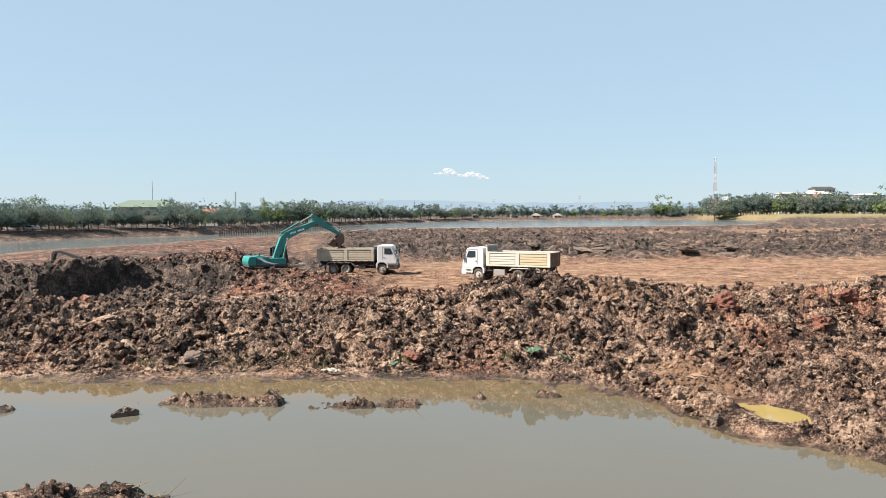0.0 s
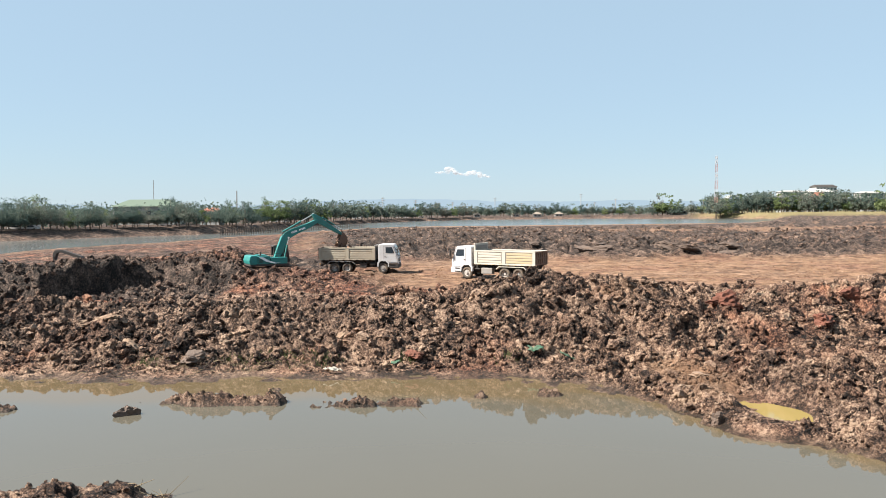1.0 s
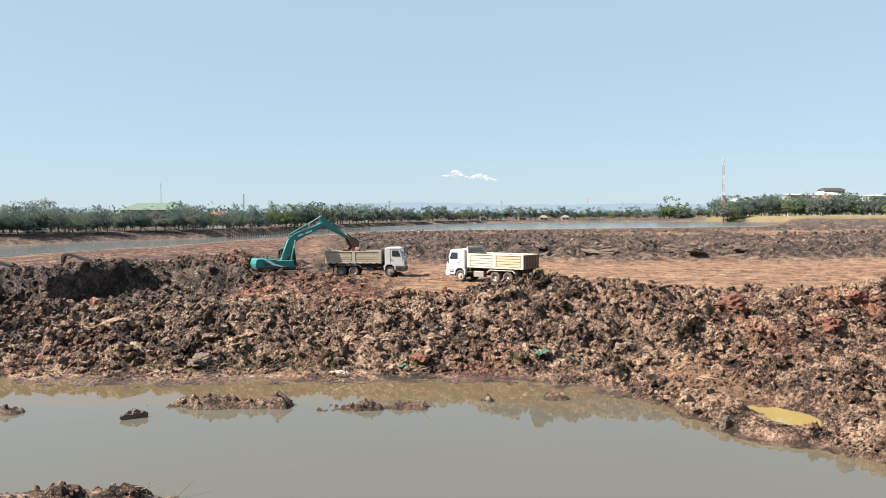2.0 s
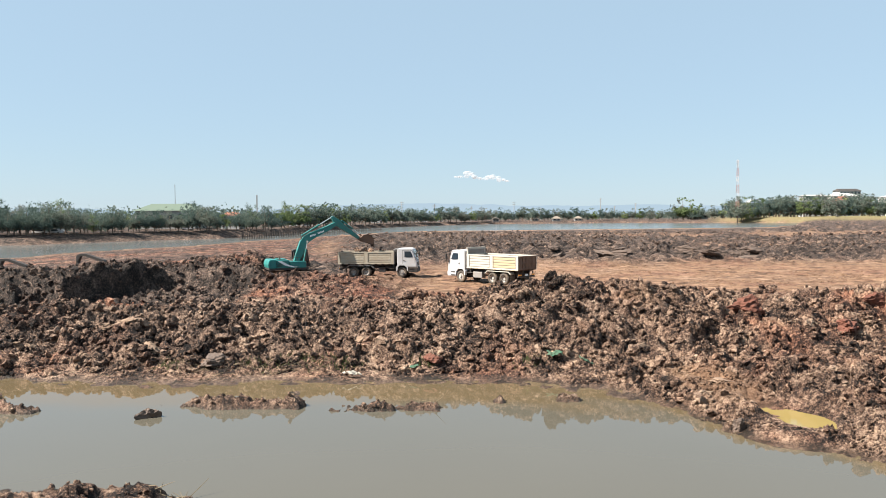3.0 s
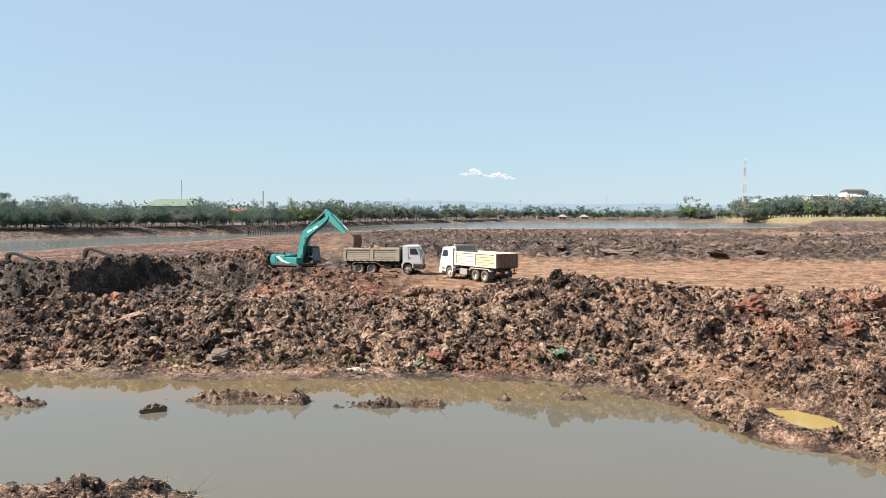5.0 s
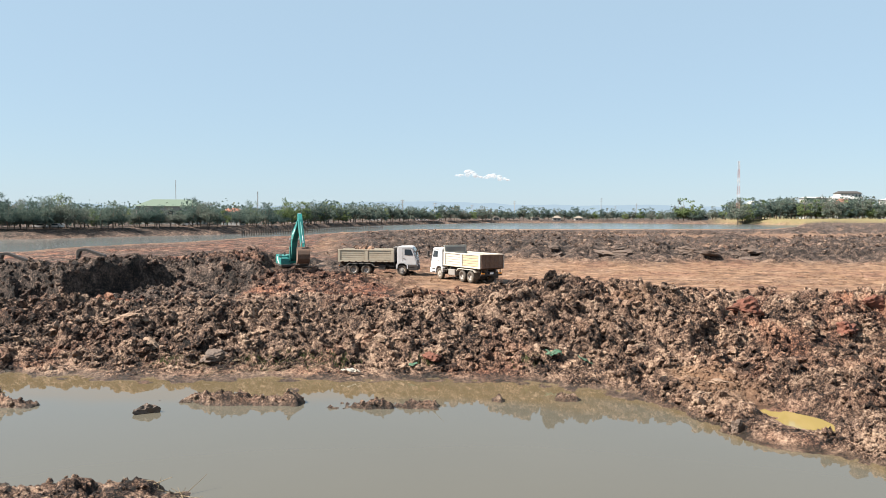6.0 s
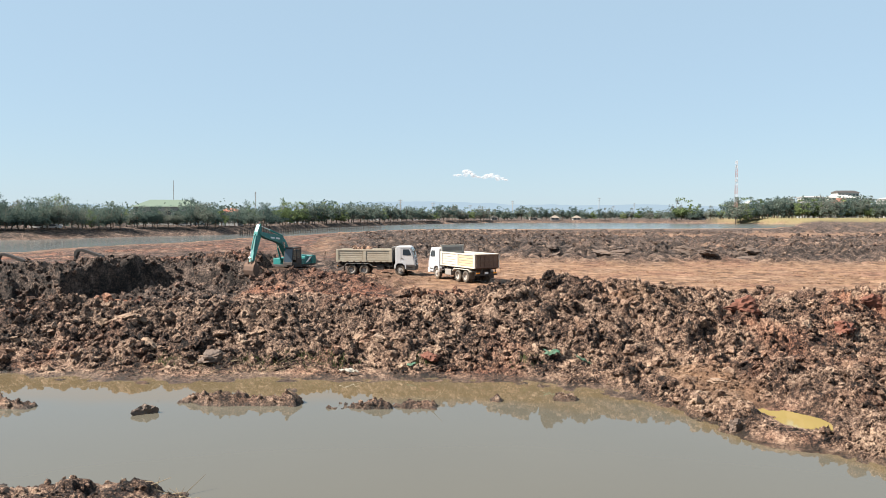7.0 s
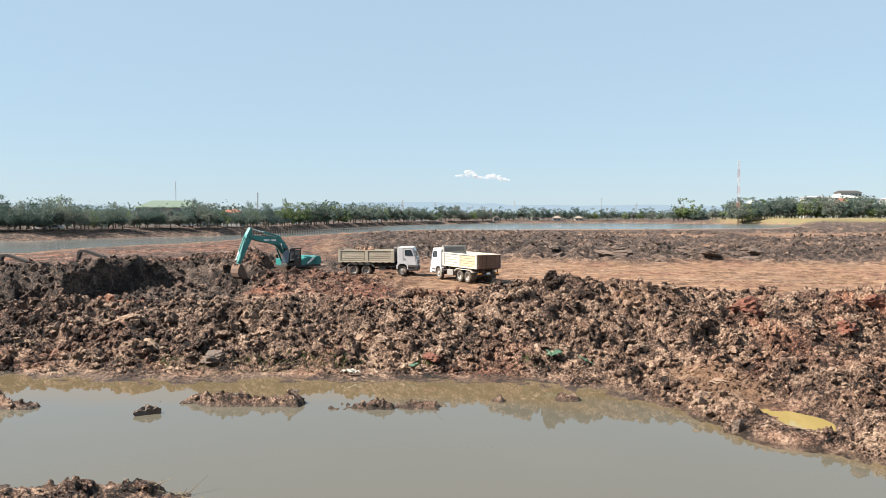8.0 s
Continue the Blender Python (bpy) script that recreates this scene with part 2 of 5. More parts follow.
    bedr = np.maximum(bedr, 0.95 * np.exp(-(((x + 21) / 9) ** 2 + ((y - 88) / 6) ** 2)) * (y > 78))
    mid = step(53, 58, wy) * step(100, 84, y) * step(-3, -6, x - 0.05 * (y - 60))
    leftbed = step(74, 84, y) * step(4, 30, edge - y) * step(-0.05, -0.13, a)
    slab = np.exp(-(((x - 10.3) / 1.5) ** 4 + ((y - 31.4) / 2.6) ** 4))
    rough = (1 - 0.7 * slab) * np.clip(mound + 0.45 * mid * (1 - trench) + 0.42 * ridge + 0.5 * tip + 0.22 * step(-0.2, 0.8, s) * (y < 40), 0, 1)
    if detail:
        lx, ly = x + 0.45 * fbm(x * 2.2, y * 2.2, 111), y + 0.45 * fbm(x * 2.2, y * 2.2, 117)
        cut = np.exp(-(fbm(x * 1.1, y * 1.1, 141) / 0.03) ** 2) + 0.6 * np.exp(-(fbm(x * 2.6, y * 2.6, 143) / 0.03) ** 2)
        z = z + rough * (0.34 * lumps(lx, ly, 3.3, 2) + 0.62 * lumps(lx, ly, 1.6, 5) + 0.36 * lumps(lx, ly, 0.8, 15) + 0.17 * lumps(lx, ly, 0.4, 25) + 0.06 * lumps(x, y, 0.2, 29) * (y < 60) + 0.3 * fbm(x * 1.7, y * 1.7, 17, 4) - 0.24 * cut - 0.62)
        z = z + 0.20 * fbm(x * 1.5, y * 1.5, 91, 5) * (1 - step(90, 160, y))
        z = z + bedr * (1 - 0.75 * step(0.5, 0.85, y / edge)) * (1.2 * lumps(x, y, 4.2, 35) * step(70, 110, y) + 0.85 * lumps(x, y, 1.9, 38) + 0.3 * lumps(x, y, 0.9, 36) - 0.25) + leftbed * (0.7 * fbm(x * 0.06, y * 0.5, 95) + 0.35 * lumps(x, y, 1.8, 39) * step(0.0, 0.15, fbm(x * 0.05, y * 0.1, 98)))
        berm = np.exp(-((px / 2.1) ** 6 + (py / 3.1) ** 6)) * (1 - pool)
        z = np.where(berm > 0.03, np.maximum(z, (0.30 + 0.5 * np.abs(fbm(x * 2.5, y * 2.5, 145))) * step(0, 0.5, berm)), z)
        # tyre ribs along the ridges
        z = z + 0.045 * ridge * np.sin(x * 22) * (np.sin(x * 1.1) > -0.3)
    russet = np.exp(-(((x - 17.4) / 2.2) ** 2 + ((y - 38.9) / 1.6) ** 2)) + 0.9 * np.exp(-(((x - 14.4) / 1.4) ** 2 + ((y - 40.3) / 1.1) ** 2)) + 0.9 * np.exp(-(((x - 22.0) / 2.6) ** 2 + ((y - 40.7) / 1.5) ** 2))
    russet = np.clip(1.35 * russet, 0, 1)
    red = 0.9 * np.exp(-(((x + 19.5) / 1.6) ** 2 + ((y - 61.5) / 1.2) ** 2)) + 0.5 * rub + np.clip(mid * 0.6, 0, 1) + russet + leftbed * (0.85 + 1.0 * fbm(x * 0.05, y * 0.5, 97))
    # leftbed streaks: darker soil, with furrow shade drawn into the tone
    # trench term: wet dark clay plus the shade of its wall, both as colour
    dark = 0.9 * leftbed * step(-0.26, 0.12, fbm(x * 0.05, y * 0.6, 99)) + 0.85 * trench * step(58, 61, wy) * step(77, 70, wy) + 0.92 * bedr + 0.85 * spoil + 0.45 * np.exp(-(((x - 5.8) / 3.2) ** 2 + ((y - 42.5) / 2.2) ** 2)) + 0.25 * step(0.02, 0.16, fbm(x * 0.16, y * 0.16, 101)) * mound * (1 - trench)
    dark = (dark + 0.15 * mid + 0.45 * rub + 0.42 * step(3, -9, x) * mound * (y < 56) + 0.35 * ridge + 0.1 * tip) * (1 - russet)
    road = step(53, 57, wy) * (1 - trench) * step(-7, -2, x + 0.3 * (y - 60)) * (1 - bedr) * (1 - rough) * step(0, 20, edge - y)
    road = road + 0.75 * step(84, 100, y) * (1 - bedr) * step(-5, 25, edge - y) * (1 - 0.95 * np.clip(leftbed * (1.3 + fbm(x * 0.04, y * 0.45, 96)), 0, 1)) 
    road = np.clip(road, 0, 1) * (1 - np.clip(1.6 * bedr, 0, 1))
    road = road + 0.95 * slab + 0.6 * np.exp(-(((x - 9.2) / 1.6) ** 2 + ((y - 41.2) / 1.0) ** 2))
    bank = step(-6, 6, far) * (y > 110)
    grass = bank * step(0.3, 0.36, a) + step(14, 9, y) 
    # dark bank earth; the shade under its trees is coloured in as well
    dark = dark + 0.95 * bank * (a < 0.33) * (0.95 + 0.8 * fbm(x * 0.1, y * 0.3, 121))
    wet = np.clip(step(0.17, 0.03, z) * (y < 60), 0, 1)
    return z, [np.clip(v, 0, 1) for v in (red, dark, road, grass, wet)]


def mesh_from(name, co, faces_flat, sides, mats, attrs=None, smooth=True):
    """A mesh from arrays: corners, and faces of a fixed number of sides."""
    me = bpy.data.meshes.new(name)
    n = len(faces_flat) // sides
    me.vertices.add(len(co))
    me.vertices.foreach_set("co", np.ascontiguousarray(co, dtype=np.float32).ravel())
    me.loops.add(len(faces_flat))
    me.loops.foreach_set("vertex_index", np.ascontiguousarray(faces_flat, dtype=np.int32))
    me.polygons.add(n)
    me.polygons.foreach_set("loop_start", np.arange(n, dtype=np.int32) * sides)
    me.polygons.foreach_set("loop_total", np.full(n, sides, dtype=np.int32))
    me.polygons.foreach_set("use_smooth", np.full(n, smooth))
    for key, v in (attrs or {}).items():
        me.attributes.new(key, "FLOAT", "POINT").data.foreach_set("value", np.ascontiguousarray(v, dtype=np.float32))
    me.update()
    me.validate()
    for m in mats:
        me.materials.append(m)
    return me


def spaced(start, end, first, growth):
    out, d = [start], first
    while out[-1] < end:
        out.append(out[-1] + d)
        d *= growth
    return out


SOILS = ("red", "dark", "road", "grass", "wet")


def build_ground():
    # columns fan out with the distance, rows widen with it
    core = np.linspace(-0.68, 0.68, 500)
    out = np.array(spaced(0, 1, 0.0006, 1.28))
    out = out[1:] / out[-1]
    ys = np.concatenate([np.arange(-60, 10, 4.0), np.arange(10, 16, 0.4), np.arange(16, 24, 0.12), np.arange(24, 46, 0.105), np.arange(46, 60, 0.14), np.arange(60, 84, 0.2), spaced(84, 4700, 0.30, 1.022)])
    gy = np.repeat(ys[:, None], len(core) + 2 * len(out), 1)
    reach = np.clip(ys, 14, 5000)[:, None]
    rim = 0.68 * reach
    side = rim + (4600 - rim) * out[None]
    gx = np.concatenate([-side[:, ::-1], core[None] * reach, side], 1)
    xs = gx[0]
    z, soils = terrain(gx.ravel(), gy.ravel())
    co = np.stack([gx.ravel(), gy.ravel(), z], 1)
    nx, ny = len(xs), len(ys)
    k = (np.arange(ny - 1)[:, None] * nx + np.arange(nx - 1)[None]).ravel()
    faces = np.stack([k, k + 1, k + nx + 1, k + nx], 1).ravel()
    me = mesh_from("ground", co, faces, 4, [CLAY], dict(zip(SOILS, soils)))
    return tagged(new("ground", me), "churned brown and red clay of a drained lake bed", "ground", kind="structure")


ground = build_ground()


def build_water():
    xs = np.concatenate([[-400], np.linspace(-45, 45, 150), [400]])
    ys = np.concatenate([[-40], np.linspace(12, 40, 90), [100]])
    gx, gy = np.meshgrid(xs, ys)
    x, y = gx.ravel(), gy.ravel()
    off_shore = y - np.interp(x, *SHORE)
    shallow = step(-4.6, -2.6, off_shore) * step(8, 2, x) + step(-1.6, -0.3, off_shore) * step(2, 8, x)
    k = (np.arange(len(ys) - 1)[:, None] * len(xs) + np.arange(len(xs) - 1)[None]).ravel()
    me = mesh_from("pond_water", np.stack([x, y, 0 * x], 1), np.stack([k, k + 1, k + len(xs) + 1, k + len(xs)], 1).ravel(), 4, [WATER], {"shallow": shallow})
    tagged(new("pond_water", me), "still silty grey-brown water of the dug pond", "water", kind="structure")
    bm = bmesh.new()
    bm.faces.new([bm.verts.new((x, y, 0)) for x, y in ((-3500, 100), (3500, 100), (3500, 3600), (-3500, 3600))])
    me = bpy.data.meshes.new("lake_water")
    bm.to_mesh(me)
    bm.free()
    me.materials.append(LAKE)
    tagged(new("lake_water", me), "pale wind-rippled water of the lake", "water", kind="structure")
    bm = bmesh.new()
    rim = [bm.verts.new((1.7 * math.cos(a), 2.5 * math.sin(a), 0)) for a in np.linspace(0, 2 * math.pi, 48, endpoint=False)]
    bm.faces.new(rim)
    me = bpy.data.meshes.new("puddle")
    bm.to_mesh(me)
    bm.free()
    me.materials.append(OCHRE_WATER)
    ob = tagged(new("puddle", me), "shallow ochre-yellow puddle among the clods", "puddle", kind="structure")
    ob.location = (12.0, 28.0, 0.15)


build_water()


# ---- clods ----
def clod_shape(seed, level):
    rng = np.random.RandomState(seed)
    bm = bmesh.new()
    bmesh.ops.create_icosphere(bm, subdivisions=level + 1, radius=1)
    co = np.array([v.co[:] for v in bm.verts])
    tri = np.array([[v.index for v in f.verts] for f in bm.faces])
    bm.free()
    for _ in range(13):
        n = rng.normal(size=3)
        n /= np.linalg.norm(n)
        d = rng.uniform(0.42, 0.78)
        over = co @ n - d
        co = co - np.outer(np.clip(over, 0, None) * rng.uniform(0.75, 1.0), n)
    for f, amp in ((1.5, 0.34), (3.4, 0.26), (7.5, 0.16)):
        off = rng.uniform(-50, 50, 3)
        co = co * (1 + amp * np.array([noise.noise(Vector(p * f + off)) for p in co]))[:, None]
    co *= rng.uniform((0.85, 0.7, 0.5), (1.2, 1.0, 0.85))
    return co, tri


def turns(rng, n):
    q = rng.normal(size=(n, 4))
    q[:, 1:3] *= 0.55
    q /= np.linalg.norm(q, axis=1)[:, None]
    w, x, y, z = q.T
    return np.stack([1 - 2 * (y * y + z * z), 2 * (x * y - z * w), 2 * (x * z + y * w), 2 * (x * y + z * w), 1 - 2 * (x * x + z * z), 2 * (y * z - x * w), 2 * (x * z - y * w), 2 * (y * z + x * w), 1 - 2 * (x * x + y * y)], 1).reshape(n, 3, 3)


def scatter(seed, n, area, keep):
    """Points in a rectangle where keep(x, y, slope soils) is high."""
    rng = np.random.RandomState(seed)
    x = rng.uniform(area[0], area[1], n * 6)
    y = rng.uniform(area[2], area[3], n * 6)
    ok = rng.uniform(size=n * 6) < keep(x, y)
    return x[ok][:n], y[ok][:n], rng


def clod_field(name, label, seed, n, area, keep, level, sizes, protos):
    x, y, rng = scatter(seed, n, area, keep)
    z, soils = terrain(x, y)
    ok = z > 0.12
    x, y, z, soils = x[ok], y[ok], z[ok], [v[ok] for v in soils]
    size = sizes[0] * (1 - rng.uniform(size=len(x)) * 0.97) ** (-0.42)
    size = np.minimum(size, sizes[1])
    rot = turns(rng, len(x))
    pick = rng.randint(0, protos, len(x))
    cos, tris, att, base = [], [], [[] for _ in SOILS], 0
    for k in range(protos):
        pc, pt = clod_shape(seed * 100 + k, level)
        sel = np.where(pick == k)[0]
        c = np.einsum("nij,vj->nvi", rot[sel] * size[sel, None, None], pc) + np.stack([x, y, z + size * 0.22], 1)[sel][:, None]
        cos.append(c.reshape(-1, 3))
        tris.append((pt[None] + (np.arange(len(sel)) * len(pc))[:, None, None] + base).reshape(-1))
        for a, v in zip(att, soils):
            a.append(np.repeat(v[sel] * 0.8, len(pc)))
        base += len(sel) * len(pc)
    me = mesh_from(name, np.concatenate(cos), np.concatenate(tris), 3, [CLAY], {k: np.concatenate(a) for k, a in zip(SOILS, att)}, smooth=False)
    return tagged(new(name, me), label, "clods", kind="stuff")


def mound_keep(x, y):
    s = y - np.interp(x, *SHORE)
    w = step(34.8, 36.6, y) * step(52, 46, y)
    w = np.maximum(w, step(6, 9, x) * step(0.2, 1.6, s) * step(52, 46, y))
    w = np.maximum(w, step(-18, -21, x) * step(52, 56, y) * step(82, 76, y))
    w = np.maximum(w, 0.9 * np.exp(-(((x + 15.8) / 6.5) ** 2 + ((y - 68) / 4.0) ** 2)))
    w = np.maximum(w, step(-40, -34, x) * step(-15, -18, x) * np.exp(-((y - 80) / 3.4) ** 4))
    w = np.maximum(w, 0.5 * step(50, 56, y) * step(80, 72, y) * step(-4, -8, x))
    w = w * (1 - np.exp(-(((x - 12.0) / 1.8) ** 6 + ((y - 27.5) / 3.0) ** 6)))
    w = w * (1 - 0.8 * np.exp(-(((x - 10.3) / 1.5) ** 4 + ((y - 31.4) / 2.6) ** 4)))
    w = w * (1 - 0.5 * step(44, 47, y) * step(-20, -17, x) * step(-2, -4, x) * step(66, 64, y))
    return np.clip(w, 0, 1) * (np.abs(x) < 0.62 * y + 2)


def spill_keep(x, y):
    s = y - np.interp(x, *SHORE)
    on = sum(np.exp(-((y - yc) / 0.45) ** 4) * ((x > x0) & (x < x1)) for x0, x1, yc, hh in RIDGES)
    dry = 1 - np.exp(-(((x - 12.0) / 1.8) ** 6 + ((y - 27.8) / 2.4) ** 6))
    return dry * np.clip(on + 0.8 * mound_keep(x, y) + 0.75 * step(-0.1, 0.5, s) * step(40, 36, y) + np.exp(-(((x + 11.3) / 3.4) ** 4 + ((y - 18.3) / 2.3) ** 4)), 0, 1)


def bed_keep(x, y):
    a = x / y
    return step(94, 112, y + 11 * step(0.05, -0.01, a) + 10 * fbm(x * 0.04, y * 0.04, 81)) * step(-0.2, -0.06, a) * (np.abs(a) < 0.62) * step(-0.18, -0.04, fbm(x * 0.018, y * 0.05, 85))


clod_field("clay_clods", "heaped jagged clods of dug brown clay", 3, 700, (-30, 33, 22, 60), mound_keep, 2, (0.17, 0.44), 14)
clod_field("clay_lumps", "fist to head sized lumps of dug clay", 8, 7500, (-30, 33, 22, 56), mound_keep, 1, (0.12, 0.34), 16)
clod_field("clay_crumbs", "small broken crumbs of brown clay", 4, 17000, (-30, 33, 15, 56), spill_keep, 0, (0.05, 0.2), 24)
clod_field("shore_crumbs", "wet crumbs of clay along the pond edge", 9, 5000, (4, 17, 21, 36), spill_keep, 0, (0.05, 0.2), 16)
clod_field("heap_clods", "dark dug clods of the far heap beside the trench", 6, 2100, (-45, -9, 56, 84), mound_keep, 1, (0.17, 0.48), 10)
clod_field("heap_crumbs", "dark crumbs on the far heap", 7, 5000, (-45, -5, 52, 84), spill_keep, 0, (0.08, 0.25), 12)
clod_field("bed_clods", "dark dried clods on the lake bed", 5, 8500, (-60, 150, 92, 240), bed_keep, 0, (0.16, 0.65), 12)


def road_keep(x, y):
    return step(53, 58, y) * step(-8, -3, x) * (np.abs(x) < 0.62 * y) * (0.15 + step(0.0, 0.2, fbm(x * 0.2, y * 0.2, 151)))


clod_field("road_crumbs", "scattered crumbs of clay on the haul road", 10, 4500, (-8, 62, 53, 104), road_keep, 0, (0.045, 0.22), 10)


# ---- mesh helpers ----
def link_mesh(name, bm, mats, smooth=False):
    me = bpy.data.meshes.new(name)
    bmesh.ops.recalc_face_normals(bm, faces=bm.faces)
    bm.to_mesh(me)
    bm.free()
    for m in (mats if isinstance(mats, (list, tuple)) else [mats]):
        me.materials.append(m)
    if smooth:
        me.polygons.foreach_set("use_smooth", [True] * len(me.polygons))
    return me


def part(name, bm, material, parent, label="", smooth=False):
    ob = new(name, link_mesh(name, bm, material, smooth))
    ob.parent = parent
    return tagged(ob, label)


def box(bm, center, size, bevel=0.0, m=None):
    made = bmesh.ops.create_cube(bm, size=1)["verts"]
    for v in made:
        v.co = Vector(center) + Vector((v.co.x * size[0], v.co.y * size[1], v.co.z * size[2]))
    if bevel:
        edges = list({e for v in made for e in v.link_edges})
        made = bmesh.ops.bevel(bm, geom=edges, offset=bevel, segments=2, affect="EDGES", profile=0.6)["verts"]
    if m is not None:
        bmesh.ops.transform(bm, matrix=m, verts=list(made))
    return bm


def prism(bm, outline, y0, y1, bevel=0.0):
    """A slab with the outline (x, z), from y0 to y1."""
    a = [bm.verts.new((x, y0, z)) for x, z in outline]
    b = [bm.verts.new((x, y1, z)) for x, z in outline]
    n = len(a)
    faces = [bm.faces.new(a), bm.faces.new(b[::-1])]
    faces += [bm.faces.new((a[i], b[i], b[(i + 1) % n], a[(i + 1) % n])) for i in range(n)]
    bmesh.ops.recalc_face_normals(bm, faces=faces)
    if bevel:
        edges = list({e for f in faces for e in f.edges})
        bmesh.ops.bevel(bm, geom=edges, offset=bevel, segments=2, affect="EDGES", profile=0.6)
    return bm


def rod(bm, p, q, r0, r1=None, seg=10):
    p, q = Vector(p), Vector(q)
    made = bmesh.ops.create_cone(bm, cap_ends=True, segments=seg, radius1=r0, radius2=r0 if r1 is None else r1, depth=(q - p).length)["verts"]
    m = Matrix.Translation((p + q) / 2) @ (q - p).to_track_quat("Z", "Y").to_matrix().to_4x4()
    bmesh.ops.transform(bm, matrix=m, verts=made)
    return bm


def lathe(bm, profile, seg=28):
    """A body turned about the y axis from (radius, y) pairs; a closed profile."""
    rings = [[bm.verts.new((r * math.cos(a), y, r * math.sin(a))) for r, y in profile] for a in np.linspace(0, 2 * math.pi, seg, endpoint=False)]
    n = len(profile)
    for i in range(seg):
        for j in range(n):
            bm.faces.new((rings[i][j], rings[(i + 1) % seg][j], rings[(i + 1) % seg][(j + 1) % n], rings[i][(j + 1) % n]))
    return bm


def empty(name, m, label, category, group=""):
    ob = new(name)
    ob.empty_display_size = 0.5
    ob.matrix_basis = m
    return tagged(ob, label, category, group)


def glass_material(name, color, rough=0.05):
    m, nt, b = nodes_of(name, rough)
    b.inputs["Base Color"].default_value = (*color, 1)
    b.inputs["Coat Weight"].default_value = 0.6
    return m


DUST = (0.40, 0.29, 0.19)
WHITE_CAB = plain_material("dusty white cab paint", (0.437, 0.442, 0.456), 0.35, 0, 0.35, DUST, 1.2)
GREY_CAB = plain_material("dusty light grey cab paint", (0.47, 0.475, 0.49), 0.35, 0, 0.45, DUST, 1.2)
CREAM_BED = plain_material("weathered cream bed paint", (0.34, 0.285, 0.191), 0.55, 0, 0.45, (0.50, 0.34, 0.15), 0.9)
WHITE_BED = plain_material("weathered white bed paint", (0.38, 0.361, 0.318), 0.55, 0, 0.35, (0.45, 0.34, 0.22), 0.9)
TAN_BED = plain_material("worn tan bed paint", (0.37, 0.325, 0.25), 0.65, 0, 0.6, (0.26, 0.19, 0.13), 1.1)
RUST = plain_material("rusted mud-stained steel", (0.05, 0.028, 0.018), 0.8, 0.1, 0.7, (0.095, 0.058, 0.038), 1.6)
TAIL = plain_material("rust-brown scratched tailgate paint", (0.16, 0.10, 0.07), 0.75, 0.0, 0.7, (0.06, 0.036, 0.026), 1.4)
CHASSIS = plain_material("grimy black chassis", (0.025, 0.024, 0.024), 0.7, 0, 0.5, (0.12, 0.08, 0.055), 2.0)
STEEL_GREY = plain_material("grimy grey steel", (0.22, 0.21, 0.20), 0.6, 0.2, 0.5, (0.20, 0.14, 0.09), 2.0)
RUBBER = plain_material("dusty tyre rubber", (0.035, 0.033, 0.031), 0.85, 0, 0.7, (0.24, 0.17, 0.11), 3.0)
RIM = plain_material("dusty steel rim", (0.36, 0.34, 0.32), 0.6, 0.2, 0.6, (0.30, 0.22, 0.15), 3.0)
PANE = glass_material("dark cab glass", (0.02, 0.03, 0.04))
TEAL = plain_material("turquoise machine paint", (0.005, 0.165, 0.155), 0.42, 0, 0.5, (0.075, 0.075, 0.06), 1.3)
DECAL = plain_material("faded white decal", (0.75, 0.78, 0.78), 0.5, 0, 0.2)
CHROME = plain_material("polished piston rod", (0.7, 0.7, 0.7), 0.2, 1.0, 0.1)
LAMP_GLASS = glass_material("headlamp glass", (0.75, 0.76, 0.78), 0.1)
AMBER = glass_material("amber lamp", (0.75, 0.28, 0.03), 0.2)
MUDSTEEL = plain_material("mud-caked bucket steel", (0.10, 0.065, 0.05), 0.85, 0.1, 0.7, (0.21, 0.125, 0.08), 3.0)


# ---- dump trucks ----
WHEEL_R = 0.49
AXLES = (2.45, -1.15, -2.40)


def build_wheel(truck, x, y, dual):
    w = 0.56 if dual else 0.29
    out = 1 if y > 0 else -1
    bm = bmesh.new()
    r, h = WHEEL_R, w / 2
    lathe(bm, [(0.27, -h), (r * 0.86, -h * 1.02), (r * 0.97, -h * 0.9), (r, -h * 0.6), (r, -0.02), (r * 0.97, 0), (r, 0.02), (r, h * 0.6), (r * 0.97, h * 0.9), (r * 0.86, h * 1.02), (0.27, h)], 32)
    for i in range(32):
        a = 2 * math.pi * i / 32
        for s in (-1, 1):
            box(bm, (0, 0, 0), (0.05, h * 0.55, 0.02), 0, Matrix.Rotation(a, 4, "Y") @ Matrix.Translation((0, s * h * 0.62, r)))
    tyre = part("wheel", bm, RUBBER, truck, "dusty black truck tyre", True)
    tyre.matrix_basis = Matrix.Translation((x, y, WHEEL_R))
    bm = bmesh.new()
    o = out * h * (0.35 if dual else 0.9)
    lathe(bm, [(0.285, out * h * 0.98), (0.25, out * h * 0.9), (0.21, o), (0.12, o), (0.10, o + out * 0.10), (0.001, o + out * 0.10), (0.001, -out * h * 0.4), (0.285, -out * h * 0.4)], 24)
    for i in range(8):
        a = 2 * math.pi * i / 8
        rod(bm, (0.165 * math.cos(a), o - 0.01, 0.165 * math.sin(a)), (0.165 * math.cos(a), o + out * 0.03, 0.165 * math.sin(a)), 0.02, seg=6)
    part("rim", bm, RIM, tyre, "pale dusty steel rim")
    return tyre


